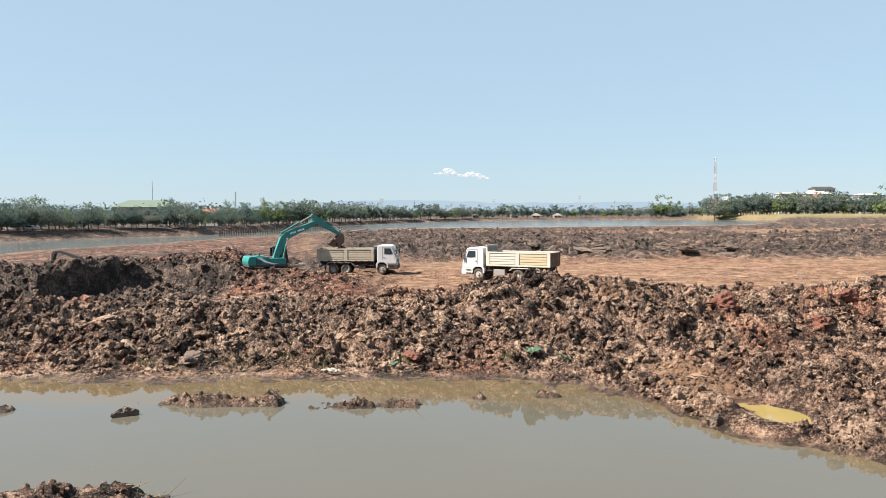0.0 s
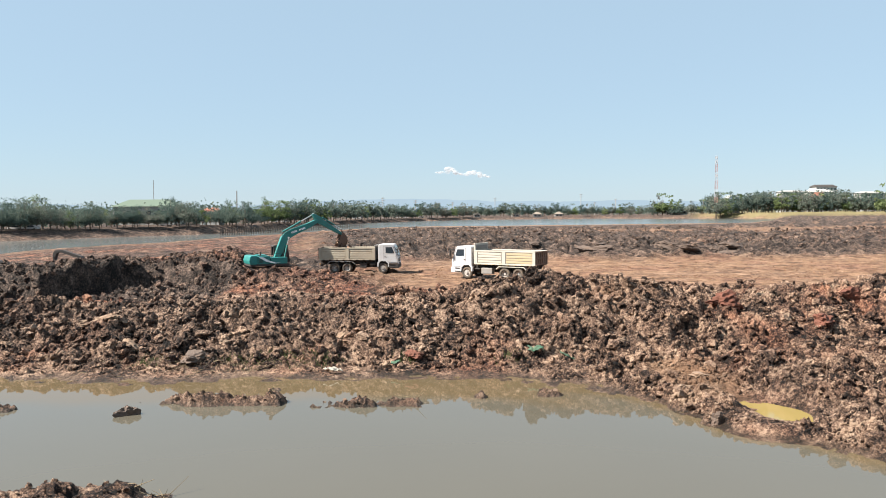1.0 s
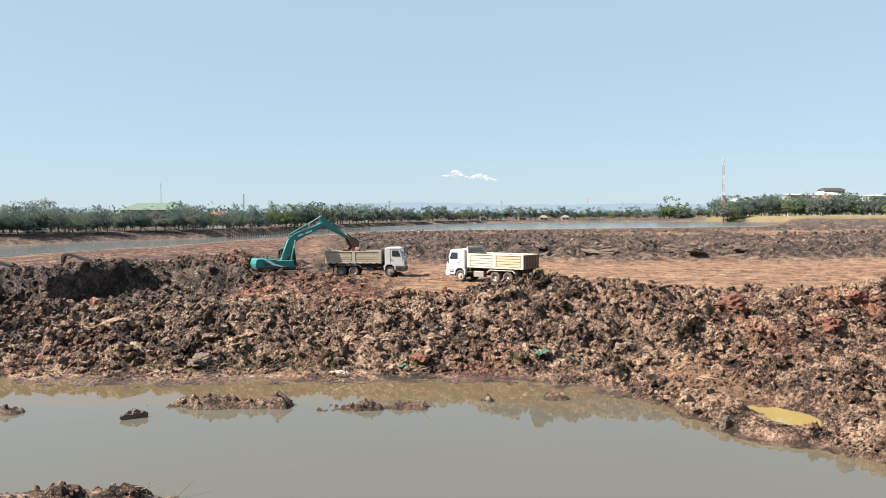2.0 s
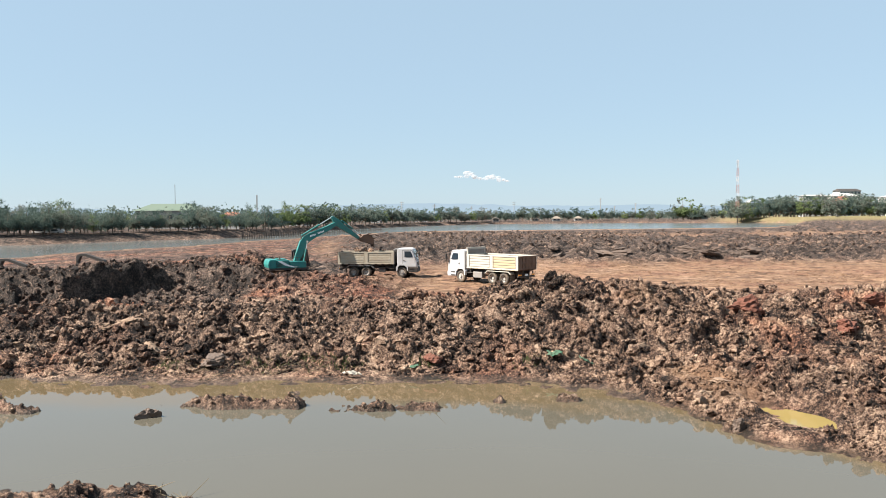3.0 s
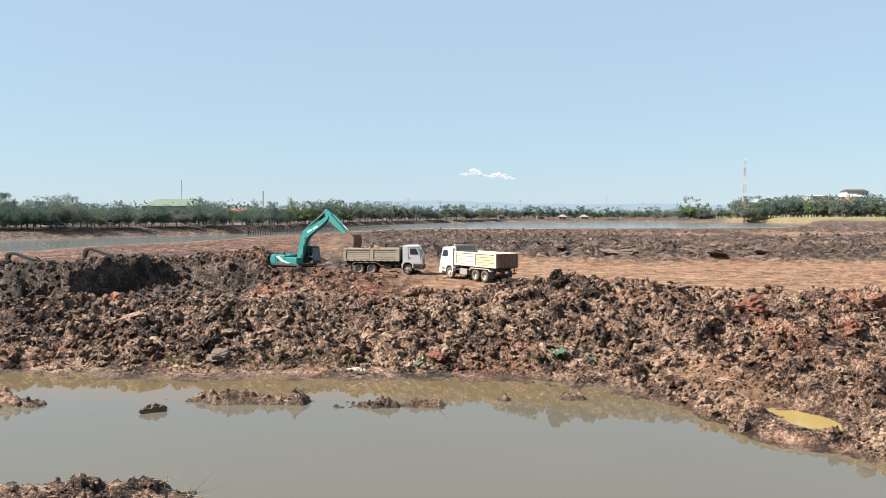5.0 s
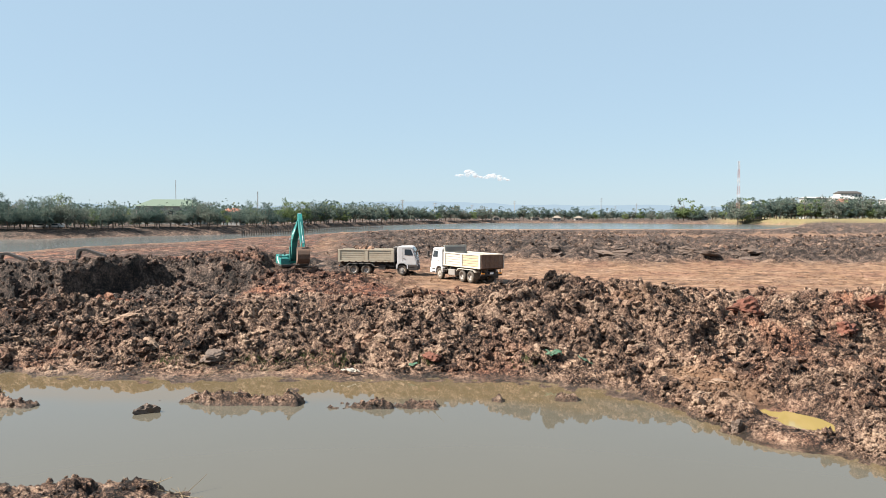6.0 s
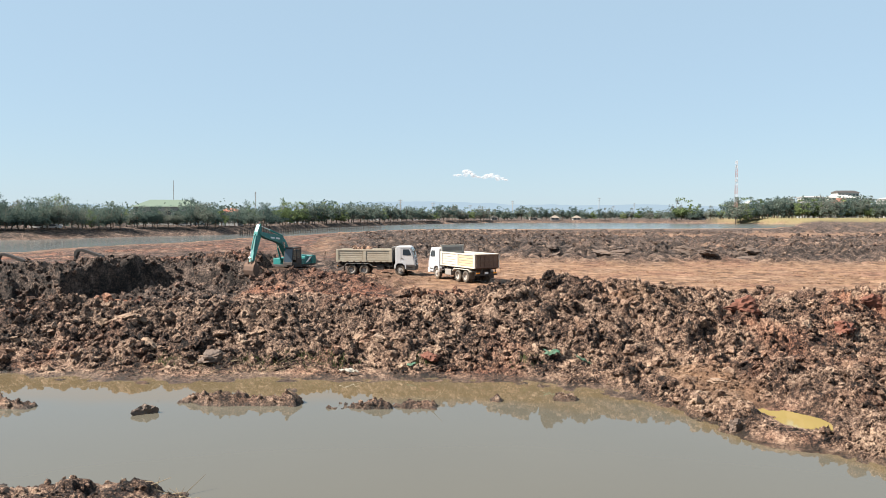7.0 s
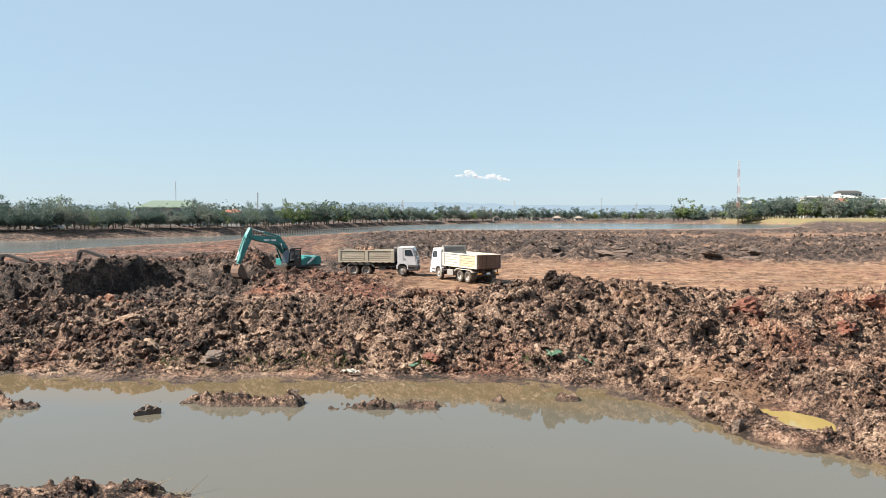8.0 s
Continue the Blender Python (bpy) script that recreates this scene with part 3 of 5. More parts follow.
def build_truck(name, label, cab_paint, side_mats, head_mat, tail_mat, guard):
    truck = empty(name, Matrix(), label, "dump truck", "dump trucks at the dig")
    wheels = []
    # chassis
    bm = bmesh.new()
    for y in (-0.42, 0.42):
        box(bm, (-0.3, y, 0.93), (7.1, 0.09, 0.26), 0.01)
    for x in (-3.6, -2.6, -1.6, -0.4, 1.0, 3.2):
        box(bm, (x, 0, 0.93), (0.14, 0.85, 0.18))
    for x in AXLES:
        rod(bm, (x, -0.95, WHEEL_R), (x, 0.95, WHEEL_R), 0.10)
        box(bm, (x, 0, WHEEL_R), (0.36, 0.42, 0.36), 0.08)
    box(bm, (1.9, 0, 0.75), (1.3, 0.6, 0.5), 0.05)
    rod(bm, (1.0, 0, 0.62), (-1.0, 0, 0.60), 0.07)
    for y in (-0.42, 0.42):
        box(bm, (-1.78, y * 1.15, 0.72), (1.5, 0.09, 0.12), 0.02)
    part("chassis", bm, CHASSIS, truck, "grimy black steel chassis")
    for x in AXLES:
        for y in (-1, 1):
            wheels.append(build_wheel(truck, x, y * (0.98 if x > 0 else 0.86), x < 0))
    # tipper bed
    bm = bmesh.new()
    box(bm, (-1.15, 0, 1.28), (5.6, 2.24, 0.10), 0.01)
    floor_plate = part("bed_floor", bm, RUST, truck, "rusty steel bed floor")
    for x in np.arange(-3.7, 1.5, 0.55):
        bm = bmesh.new()
        box(bm, (x, 0, 1.19), (0.09, 2.2, 0.10))
        part("cross_member", bm, RUST, floor_plate)
    for y in (-0.42, 0.42):
        bm = bmesh.new()
        box(bm, (-1.15, y, 1.12), (5.5, 0.12, 0.14))
        part("floor_beam", bm, CHASSIS, floor_plate)
    for s in (-1, 1):
        y = s * 1.14
        bm = bmesh.new()
        box(bm, (-1.15, y, 1.82), (5.56, 0.04, 1.08))
        bed = part("bed_side", bm, side_mats[0], truck)
        bed.data.materials.append(side_mats[1])
        for p in bed.data.polygons:
            p.material_index = 1 if p.center.x < -3.9 else 0
        bm = bmesh.new()
        box(bm, (-1.15, y + s * 0.03, 2.38), (5.66, 0.13, 0.12), 0.02)
        part("top_rail", bm, side_mats[0], bed)
        bm = bmesh.new()
        box(bm, (-1.15, y + s * 0.03, 1.30), (5.66, 0.12, 0.13), 0.02)
        part("bottom_rail", bm, side_mats[0], bed)
        for x, w in ((-3.86, 0.26), (-1.12, 0.34), (1.52, 0.30)):
            bm = bmesh.new()
            box(bm, (x, y + s * 0.035, 1.84), (w, 0.11, 1.0), 0.02)
            part("post", bm, side_mats[0], bed)
        for x0, x1, mt in ((-3.68, -1.34, side_mats[1]), (-0.90, 1.34, side_mats[0])):
            for z, h in ((2.17, 0.20), (1.93, 0.17), (1.72, 0.17), (1.50, 0.17)):
                bm = bmesh.new()
                box(bm, ((x0 + x1) / 2, y + s * 0.035, z), (x1 - x0, 0.045, h), 0.015)
                part("side_plank", bm, mt, bed)
        for x in np.linspace(-3.5, 1.2, 8):
            bm = bmesh.new()
            box(bm, (x, y + s * 0.09, 1.27), (0.22, 0.05, 0.07), 0.01)
            part("hinge", bm, RUST if s < 0 else side_mats[1], bed)
        # mudguard over the rear axles
        bm = bmesh.new()
        prism(bm, [(-3.15, 0.92), (-2.95, 1.13), (-0.62, 1.13), (-0.35, 0.90), (-0.40, 0.86), (-0.66, 1.07), (-2.92, 1.07), (-3.11, 0.88)], s * 0.62, s * 1.20)
        part("mudguard", bm, head_mat if not guard else side_mats[0], truck)
    bm = bmesh.new()
    top = 2.95 if guard else 2.62
    box(bm, (1.64, 0, (1.28 + top) / 2), (0.07, 2.3, top - 1.28), 0.01)
    for y in np.linspace(-1.08, 1.08, 5):
        box(bm, (1.70, y, (1.28 + top) / 2), (0.08, 0.09, top - 1.3), 0.01)
    box(bm, (1.68, 0, top), (0.14, 2.36, 0.12), 0.02)
    head = part("headboard", bm, head_mat, truck, "white headboard with a raised frame" if guard else "dark grey headboard behind the cab")
    if guard:
        bm = bmesh.new()
        box(bm, (1.60, 0, 2.66), (0.02, 2.0, 0.36))
        part("guard_panel", bm, STEEL_GREY, head, "grey inset guard panel")
    else:
        for z in np.arange(1.5, 2.6, 0.16):
            bm = bmesh.new()
            box(bm, (1.76, -1.0, z), (0.05, 0.34, 0.03))
            part("rung", bm, STEEL_GREY, head)
    bm = bmesh.new()
    box(bm, (-3.97, 0, 1.85), (0.06, 2.26, 1.14), 0.01)
    for z in (1.36, 1.85, 2.36):
        box(bm, (-4.02, 0, z), (0.07, 2.26, 0.10), 0.01)
    for y in np.linspace(-1.05, 1.05, 6):
        box(bm, (-4.02, y, 1.85), (0.07, 0.09, 1.1), 0.01)
    part("tailgate", bm, tail_mat, truck, "rust-brown mud-streaked tailgate")
    bm = bmesh.new()
    box(bm, (-3.85, 0, 0.72), (0.09, 2.2, 0.14), 0.02)
    for y in (-0.95, 0.95):
        box(bm, (-3.80, y, 0.92), (0.06, 0.08, 0.4))
    bumper = part("rear_bumper", bm, CHASSIS, truck)
    for y in (-0.85, 0.85):
        bm = bmesh.new()
        box(bm, (-3.91, y, 0.86), (0.04, 0.34, 0.12), 0.01)
        part("tail_lamp", bm, AMBER, bumper)
    bm = bmesh.new()
    box(bm, (-3.905, 0, 0.86), (0.02, 0.36, 0.16))
    part("number_plate", bm, DECAL, bumper, "plain white plate")
    for y in (-0.95, 0.95):
        bm = bmesh.new()
        box(bm, (-3.22, y, 0.62), (0.02, 0.5, 0.55))
        part("mud_flap", bm, RUBBER, truck)
    # tanks and boxes between the axles
    bm = bmesh.new()
    box(bm, (0.55, 0.86, 0.70), (1.05, 0.5, 0.52), 0.06)
    part("fuel_tank", bm, STEEL_GREY, truck, "grimy grey fuel tank")
    bm = bmesh.new()
    box(bm, (0.45, -0.86, 0.72), (0.7, 0.45, 0.42), 0.03)
    part("battery_box", bm, CHASSIS, truck)
    for s in (-1, 1):
        bm = bmesh.new()
        rod(bm, (1.62, s * 0.75, 0.85), (1.62, s * 0.75, 1.5), 0.09)
        box(bm, (1.42, s * 0.9, 0.85), (0.5, 0.5, 0.06), 0.01)
        part("air_cleaner", bm, CHASSIS, truck)
    # cab
    bm = bmesh.new()
    prism(bm, [(1.98, 0.98), (1.98, 2.60), (2.10, 2.74), (3.30, 2.76), (3.52, 2.68), (3.86, 1.72), (3.95, 1.45), (3.95, 0.98), (3.02, 0.98), (2.95, 1.12), (2.72, 1.26), (2.20, 1.26), (2.02, 1.10)], -1.16, 1.16, 0.06)
    cab = part("cab", bm, cab_paint, truck, "dusty pale cab", False)
    bm = bmesh.new()
    prism(bm, [(3.565, 2.56), (3.86, 1.76), (3.885, 1.77), (3.59, 2.57)], -1.04, 1.04)
    part("windscreen", bm, PANE, cab, "dark windscreen")
    for s in (-1, 1):
        bm = bmesh.new()
        prism(bm, [(2.72, 1.94), (2.72, 2.48), (3.34, 2.48), (3.54, 2.02), (3.54, 1.92), (3.2, 1.90)], s * 1.155, s * 1.178)
        part("side_window", bm, PANE, cab, "dark side window")
        bm = bmesh.new()
        for a, b in (((2.54, 1.10), (2.54, 2.60)), ((2.54, 2.60), (3.44, 2.60)), ((3.44, 2.60), (3.76, 1.80)), ((3.76, 1.80), (3.76, 1.40))):
            rod(bm, (a[0], s * 1.165, a[1]), (b[0], s * 1.165, b[1]), 0.012, seg=5)
        part("door_seam", bm, CHASSIS, cab)
        bm = bmesh.new()
        box(bm, (2.66, s * 1.19, 1.62), (0.16, 0.03, 0.04), 0.008)
        part("door_handle", bm, CHASSIS, cab)
        bm = bmesh.new()
        rod(bm, (3.60, s * 1.17, 2.45), (3.95, s * 1.38, 2.42), 0.018, seg=6)
        rod(bm, (3.85, s * 1.17, 1.72), (3.95, s * 1.38, 1.80), 0.018, seg=6)
        rod(bm, (3.95, s * 1.38, 1.80), (3.95, s * 1.38, 2.42), 0.018, seg=6)
        box(bm, (3.95, s * 1.40, 2.16), (0.09, 0.22, 0.46), 0.03)
        part("mirror", bm, CHASSIS, cab)
        bm = bmesh.new()
        prism(bm, [(1.90, 0.62), (1.86, 0.98), (2.02, 1.16), (2.22, 1.32), (2.72, 1.32), (2.98, 1.14), (3.06, 0.95), (3.06, 0.62), (2.97, 0.62), (2.95, 0.92), (2.70, 1.14), (2.24, 1.14), (2.05, 0.98), (1.99, 0.62)], s * 0.92, s * 1.20)
        part("wheel_arch", bm, cab_paint, cab)
        bm = bmesh.new()
        box(bm, (3.97, s * 0.86, 0.92), (0.08, 0.46, 0.20), 0.04)
        part("headlamp", bm, LAMP_GLASS, cab, "clear headlamp")
        bm = bmesh.new()
        box(bm, (3.35, s * 1.16, 0.58), (0.46, 0.14, 0.10), 0.02)
        box(bm, (3.35, s * 1.16, 0.86), (0.46, 0.14, 0.08), 0.02)
        part("step", bm, CHASSIS, cab)
    bm = bmesh.new()
    prism(bm, [(3.06, 0.48), (3.06, 0.96), (3.98, 0.96), (4.04, 0.82), (4.02, 0.48)], -1.18, 1.18, 0.04)
    part("bumper", bm, CHASSIS if not guard else cab_paint, cab, "dark lower bumper" if not guard else "")
    bm = bmesh.new()
    for z in (1.14, 1.26, 1.38):
        box(bm, (3.96, 0, z), (0.05, 1.5, 0.07), 0.01)
    part("grille", bm, CHASSIS, cab, "black slatted grille")
    bm = bmesh.new()
    box(bm, (3.90, 0, 1.60), (0.03, 2.0, 0.10), 0.01, None)
    part("front_stripe", bm, STEEL_GREY, cab)
    return truck, wheels


grey_truck, grey_wheels = build_truck("dump_truck", "dusty grey-cabbed dump truck with a worn tan bed, parked for loading", GREY_CAB, (TAN_BED, TAN_BED), STEEL_GREY, RUST, False)
white_truck, white_wheels = build_truck("dump_truck", "white-cabbed dump truck with an empty cream bed, driving off", WHITE_CAB, (WHITE_BED, CREAM_BED), WHITE_BED, TAIL, True)
GREY_POSE = pose(-8.36, 76.8, 1.45, 0, 0, -3) @ Matrix.Diagonal((0.985, 1.03, 1.03, 1))
grey_truck.matrix_basis = GREY_POSE
white_truck.scale = (1.05, 1.05, 1.05)


def build_load():
    """The heap of clay in the parked truck's bed."""
    n, m = 60, 30
    gx, gy = np.meshgrid(np.linspace(-3.85, 1.5, n), np.linspace(-1.08, 1.08, m))
    x, y = gx.ravel(), gy.ravel()
    hump = np.exp(-((x + 1.6) / 1.1) ** 2) * 0.85 + 0.55 * np.exp(-((x - 0.5) / 1.0) ** 2)
    z = 1.45 + hump * (1 - 0.5 * (y / 1.1) ** 2) + 0.35 * lumps(x, y, 0.6, 7) + 0.15 * lumps(x, y, 0.25, 9)
    k = (np.arange(m - 1)[:, None] * n + np.arange(n - 1)[None]).ravel()
    me = mesh_from("soil_load", np.stack([x, y, z], 1), np.stack([k, k + 1, k + n + 1, k + n], 1).ravel(), 4, [CLAY])
    ob = tagged(new("soil_load", me), "heap of dug brown clay lying in the truck bed", "soil")
    ob.matrix_basis = GREY_POSE


build_load()


# ---- excavator ----
BOOM_FOOT = Vector((0.30, 0, 1.80))
BOOM, STICK = 5.7, 2.94
EXCAVATOR_AT = (-16.45, 74.0, 1.38)


def cylinder_pair(parent, r, length):
    """A ram: barrel and piston rod, each along +x from its own pin."""
    bm = bmesh.new()
    rod(bm, (0, 0, 0), (length, 0, 0), r, seg=12)
    rod(bm, (0, -r * 1.2, 0), (0, r * 1.2, 0), r * 1.1, seg=10)
    rod(bm, (length - 0.12, 0, 0), (length, 0, 0), r * 1.15, seg=12)
    barrel = part("ram_barrel", bm, TEAL, parent, smooth=False)
    bm = bmesh.new()
    rod(bm, (0, 0, 0), (length * 0.95, 0, 0), r * 0.55, seg=10)
    rod(bm, (0, -r * 1.2, 0), (0, r * 1.2, 0), r, seg=10)
    piston = part("ram_rod", bm, CHROME, parent, "polished steel piston rod")
    return barrel, piston


def build_excavator():
    ex = empty("excavator", Matrix.Translation(EXCAVATOR_AT) @ Matrix.Scale(0.96, 4), "turquoise tracked excavator loading clay from a heap", "excavator")
    p = {}
    bm = bmesh.new()
    box(bm, (0, 0, 0.62), (2.2, 1.5, 0.45), 0.06)
    rod(bm, (0, 0, 0.8), (0, 0, 1.08), 0.62, seg=24)
    for y in (-0.7, 0.7):
        box(bm, (0.9, y, 0.55), (0.4, 0.9, 0.3), 0.05)
        box(bm, (-0.9, y, 0.55), (0.4, 0.9, 0.3), 0.05)
    p["base"] = part("undercarriage", bm, CHASSIS, ex, "muddy black undercarriage")
    for s in (-1, 1):
        bm = bmesh.new()
        out = []
        half, r = 1.72, 0.43
        for i in range(13):
            a = -math.pi / 2 + math.pi * i / 12
            out.append((half + r * math.cos(a), 0.46 + r * math.sin(a)))
        for i in range(13):
            a = math.pi / 2 + math.pi * i / 12
            out.append((-half + r * math.cos(a), 0.46 + r * math.sin(a)))
        prism(bm, out, s * 0.9, s * 1.5)
        per = 2 * half * 2 + 2 * math.pi * r
        for i in range(46):
            d = per * i / 46
            if d < 2 * half:
                m = Matrix.Translation((-half + d, s * 1.2, 0.46 + r + 0.02))
            elif d < 2 * half + math.pi * r:
                a = (d - 2 * half) / r
                m = Matrix.Translation((half, s * 1.2, 0.46)) @ Matrix.Rotation(a, 4, "Y") @ Matrix.Translation((0, 0, r + 0.02))
            elif d < 4 * half + math.pi * r:
                m = Matrix.Translation((half - (d - 2 * half - math.pi * r), s * 1.2, 0.46 - r - 0.02))
            else:
                a = math.pi + (d - 4 * half - math.pi * r) / r
                m = Matrix.Translation((-half, s * 1.2, 0.46)) @ Matrix.Rotation(a, 4, "Y") @ Matrix.Translation((0, 0, r + 0.02))
            box(bm, (0, 0, 0), (0.15, 0.6, 0.04), 0, m)
        track = part("track", bm, MUDSTEEL, ex, "mud-caked steel crawler track")
        for x in np.linspace(-1.72, 1.72, 7):
            bm = bmesh.new()
            rr = 0.36 if abs(x) > 1.7 else 0.17
            rod(bm, (x, s * 1.48, 0.46 if abs(x) > 1.7 else 0.24), (x, s * 1.54, 0.46 if abs(x) > 1.7 else 0.24), rr, seg=16)
            part("track_roller", bm, CHASSIS, track)
    # house
    bm = bmesh.new()
    box(bm, (-0.62, 0, 1.18), (3.9, 2.66, 0.20), 0.03)
    house = part("house", bm, CHASSIS, ex, "dark revolving deck")
    p["house"] = house
    bm = bmesh.new()
    prism(bm, [(-2.62, 1.30), (-2.68, 1.62), (-2.58, 2.02), (-2.44, 2.12), (-1.85, 2.12), (-1.85, 1.22), (-2.50, 1.22)], -1.34, 1.34, 0.09)
    part("counterweight", bm, TEAL, house, "turquoise rounded counterweight", False)
    bm = bmesh.new()
    box(bm, (-1.22, 0, 1.66), (1.24, 2.6, 0.80), 0.07)
    hood = part("engine_hood", bm, TEAL, house)
    bm = bmesh.new()
    rod(bm, (-1.4, -0.6, 2.0), (-1.4, -0.6, 2.42), 0.07, seg=12)
    part("exhaust_pipe", bm, CHASSIS, hood)
    bm = bmesh.new()
    box(bm, (-1.2, 0.2, 2.09), (0.9, 1.3, 0.09), 0.03)
    part("hood_cover", bm, TEAL, hood)
    bm = bmesh.new()
    box(bm, (0.27, -0.90, 1.58), (1.68, 0.86, 0.64), 0.06)
    tank = part("tool_locker", bm, TEAL, house)
    bm = bmesh.new()
    for x in (-0.5, 0.25, 1.0):
        rod(bm, (x, -1.25, 1.88), (x, -1.25, 2.3), 0.02, seg=6)
    rod(bm, (-0.5, -1.25, 2.3), (1.0, -1.25, 2.3), 0.02, seg=6)
    part("handrail", bm, CHASSIS, tank)
    bm = bmesh.new()
    box(bm, (-0.25, 0.86, 1.56), (0.70, 0.92, 0.58), 0.05)
    part("side_cover", bm, TEAL, house)
    for s in (-1, 1):
        bm = bmesh.new()
        y = s * 1.352
        prism(bm, [(-1.75, 1.96), (-1.35, 1.98), (-0.75, 1.62), (-0.1, 1.40), (0.4, 1.36), (-0.2, 1.32), (-1.0, 1.50)] if s < 0 else [(-1.75, 1.96), (-1.4, 1.98), (-0.95, 1.66), (-0.66, 1.46), (-0.66, 1.38), (-1.1, 1.52)], y - 0.012, y + 0.012)
        part("swoosh_decal", bm, DECAL, house, "white swoosh decal")
        bm = bmesh.new()
        for z in np.arange(1.44, 1.78, 0.07):
            box(bm, (-1.55, s * 1.31, z), (0.4, 0.03, 0.025))
        part("louvre", bm, CHASSIS, hood)
    # cab
    bm = bmesh.new()
    for x, x2 in ((0.16, 0.22), (1.02, 1.02), (1.80, 1.55)):
        for y in (0.36, 1.32):
            rod(bm, (x, y, 1.28), (x2, y, 2.92), 0.055, seg=8)
    prism(bm, [(0.10, 2.86), (0.10, 2.95), (0.24, 3.02), (1.45, 3.02), (1.64, 2.94), (1.66, 2.86)], 0.30, 1.38, 0.03)
    box(bm, (0.98, 0.84, 1.42), (1.72, 1.02, 0.30), 0.05)
    box(bm, (0.58, 0.84, 1.75), (0.86, 1.00, 0.5), 0.05)
    box(bm, (0.62, 0.84, 1.98), (0.5, 0.55, 0.8), 0.1)
    cab = part("operator_cab", bm, CHASSIS, house, "dark-framed operator cab")
    bm = bmesh.new()
    box(bm, (0.62, 1.33, 2.40), (0.72, 0.015, 0.82))
    box(bm, (0.62, 0.35, 2.40), (0.72, 0.015, 0.82))
    box(bm, (1.34, 1.33, 2.30), (0.52, 0.015, 1.0))
    box(bm, (1.34, 0.35, 2.30), (0.52, 0.015, 1.0))
    prism(bm, [(1.785, 1.60), (1.58, 2.86), (1.595, 2.86), (1.80, 1.60)], 0.40, 1.28)
    part("cab_window", bm, PANE, cab, "dark tinted cab windows")
    # boom, along +x from its foot to its tip
    bm = bmesh.new()
    prism(bm, [(-0.18, -0.14), (-0.18, 0.14), (0.6, 0.62), (1.7, 1.22), (2.35, 1.36), (3.2, 1.12), (4.6, 0.55), (5.72, 0.20), (5.90, 0.0), (5.72, -0.16), (4.6, 0.02), (3.1, 0.42), (2.4, 0.56), (1.9, 0.48), (0.8, -0.02), (0.1, -0.20)], -0.27, 0.27, 0.025)
    p["boom"] = part("boom", bm, TEAL, ex, "bent turquoise box-section boom")
    for s in (-1, 1):
        for x, w, h in ((3.05, 0.62, 0.17), (3.86, 0.72, 0.17)):
            bm = bmesh.new()
            ang = math.atan2(0.55 - 1.12, 1.4)
            n = 5
            for i in range(n):
                box(bm, ((i - n / 2 + 0.5) * w / n, 0, 0), (w / n * 0.72, 0.012, h))
            d = part("lettering_bar", bm, DECAL, p["boom"], "white lettering blocks")
            d.matrix_basis = Matrix.Translation((x, s * 0.275, 0.80 - 0.405 * (x - 3.05))) @ Matrix.Rotation(-ang, 4, "Y")
        bm = bmesh.new()
        for a, b in (((0.3, 0.45), (2.2, 1.42)), ((2.2, 1.42), (4.4, 0.74))):
            rod(bm, (a[0], s * 0.16, a[1]), (b[0], s * 0.16, b[1]), 0.03, seg=6)
        part("hydraulic_hose", bm, CHASSIS, p["boom"])
    bm = bmesh.new()
    prism(bm, [(-0.85, 0.26), (-0.72, 0.42), (0.0, 0.48), (0.35, 0.40), (2.6, 0.16), (3.02, 0.12), (3.06, -0.08), (2.7, -0.14), (0.5, -0.22), (0.0, -0.24), (-0.25, -0.12)], -0.20, 0.20, 0.025)
    p["stick"] = part("stick", bm, TEAL, ex, "turquoise dipper arm")
    # bucket: pin at the origin, opening towards -z, teeth along +x
    bm = bmesh.new()
    shell = [(-0.10, 0.10), (0.20, 0.46), (0.55, 0.62), (0.95, 0.60), (1.28, 0.36), (1.46, 0.0), (1.50, -0.30)]
    inner = [(x * 0.94 - 0.0, z * 0.90 - 0.03) for x, z in shell][::-1]
    prism(bm, shell + inner, -0.56, 0.56)
    for y in (-0.56, 0.52):
        prism(bm, shell + [(0.3, -0.22), (-0.10, -0.10)], y, y + 0.04)
    for y in (-0.20, 0.16):
        prism(bm, [(-0.14, -0.1), (-0.14, 0.12), (0.05, 0.30), (0.35, 0.55), (0.42, 0.50), (0.2, 0.1), (0.05, -0.1)], y, y + 0.05)
    bucket = part("bucket", bm, MUDSTEEL, ex, "mud-caked steel bucket")
    p["bucket"] = bucket
    for y in np.linspace(-0.5, 0.5, 5):
        bm = bmesh.new()
        prism(bm, [(1.44, -0.22), (1.54, -0.22), (1.56, -0.42), (1.52, -0.54), (1.46, -0.42)], y - 0.05, y + 0.05)
        part("tooth", bm, MUDSTEEL, bucket)
    co, tri = clod_shape(77, 3)
    me = mesh_from("mud_plug", co * (0.50, 0.46, 0.34) + (0.72, 0, 0.22), tri.ravel(), 3, [CLAY], smooth=False)
    mud = new("mud_plug", me)
    mud.parent = bucket
    tagged(mud, "wet clay sticking in the bucket")
    p["ram_l"] = cylinder_pair(ex, 0.085, 1.75)
    p["ram_r"] = cylinder_pair(ex, 0.085, 1.75)
    p["ram_s"] = cylinder_pair(ex, 0.085, 2.05)
    p["ram_b"] = cylinder_pair(ex, 0.07, 1.45)
    bm = bmesh.new()
    for y in (-0.16, 0.16):
        rod(bm, (0, y, 0), (0.5, y, 0), 0.045, seg=8)
    p["link"] = part("bucket_link", bm, MUDSTEEL, ex)
    return ex, p


excavator, ex_parts = build_excavator()
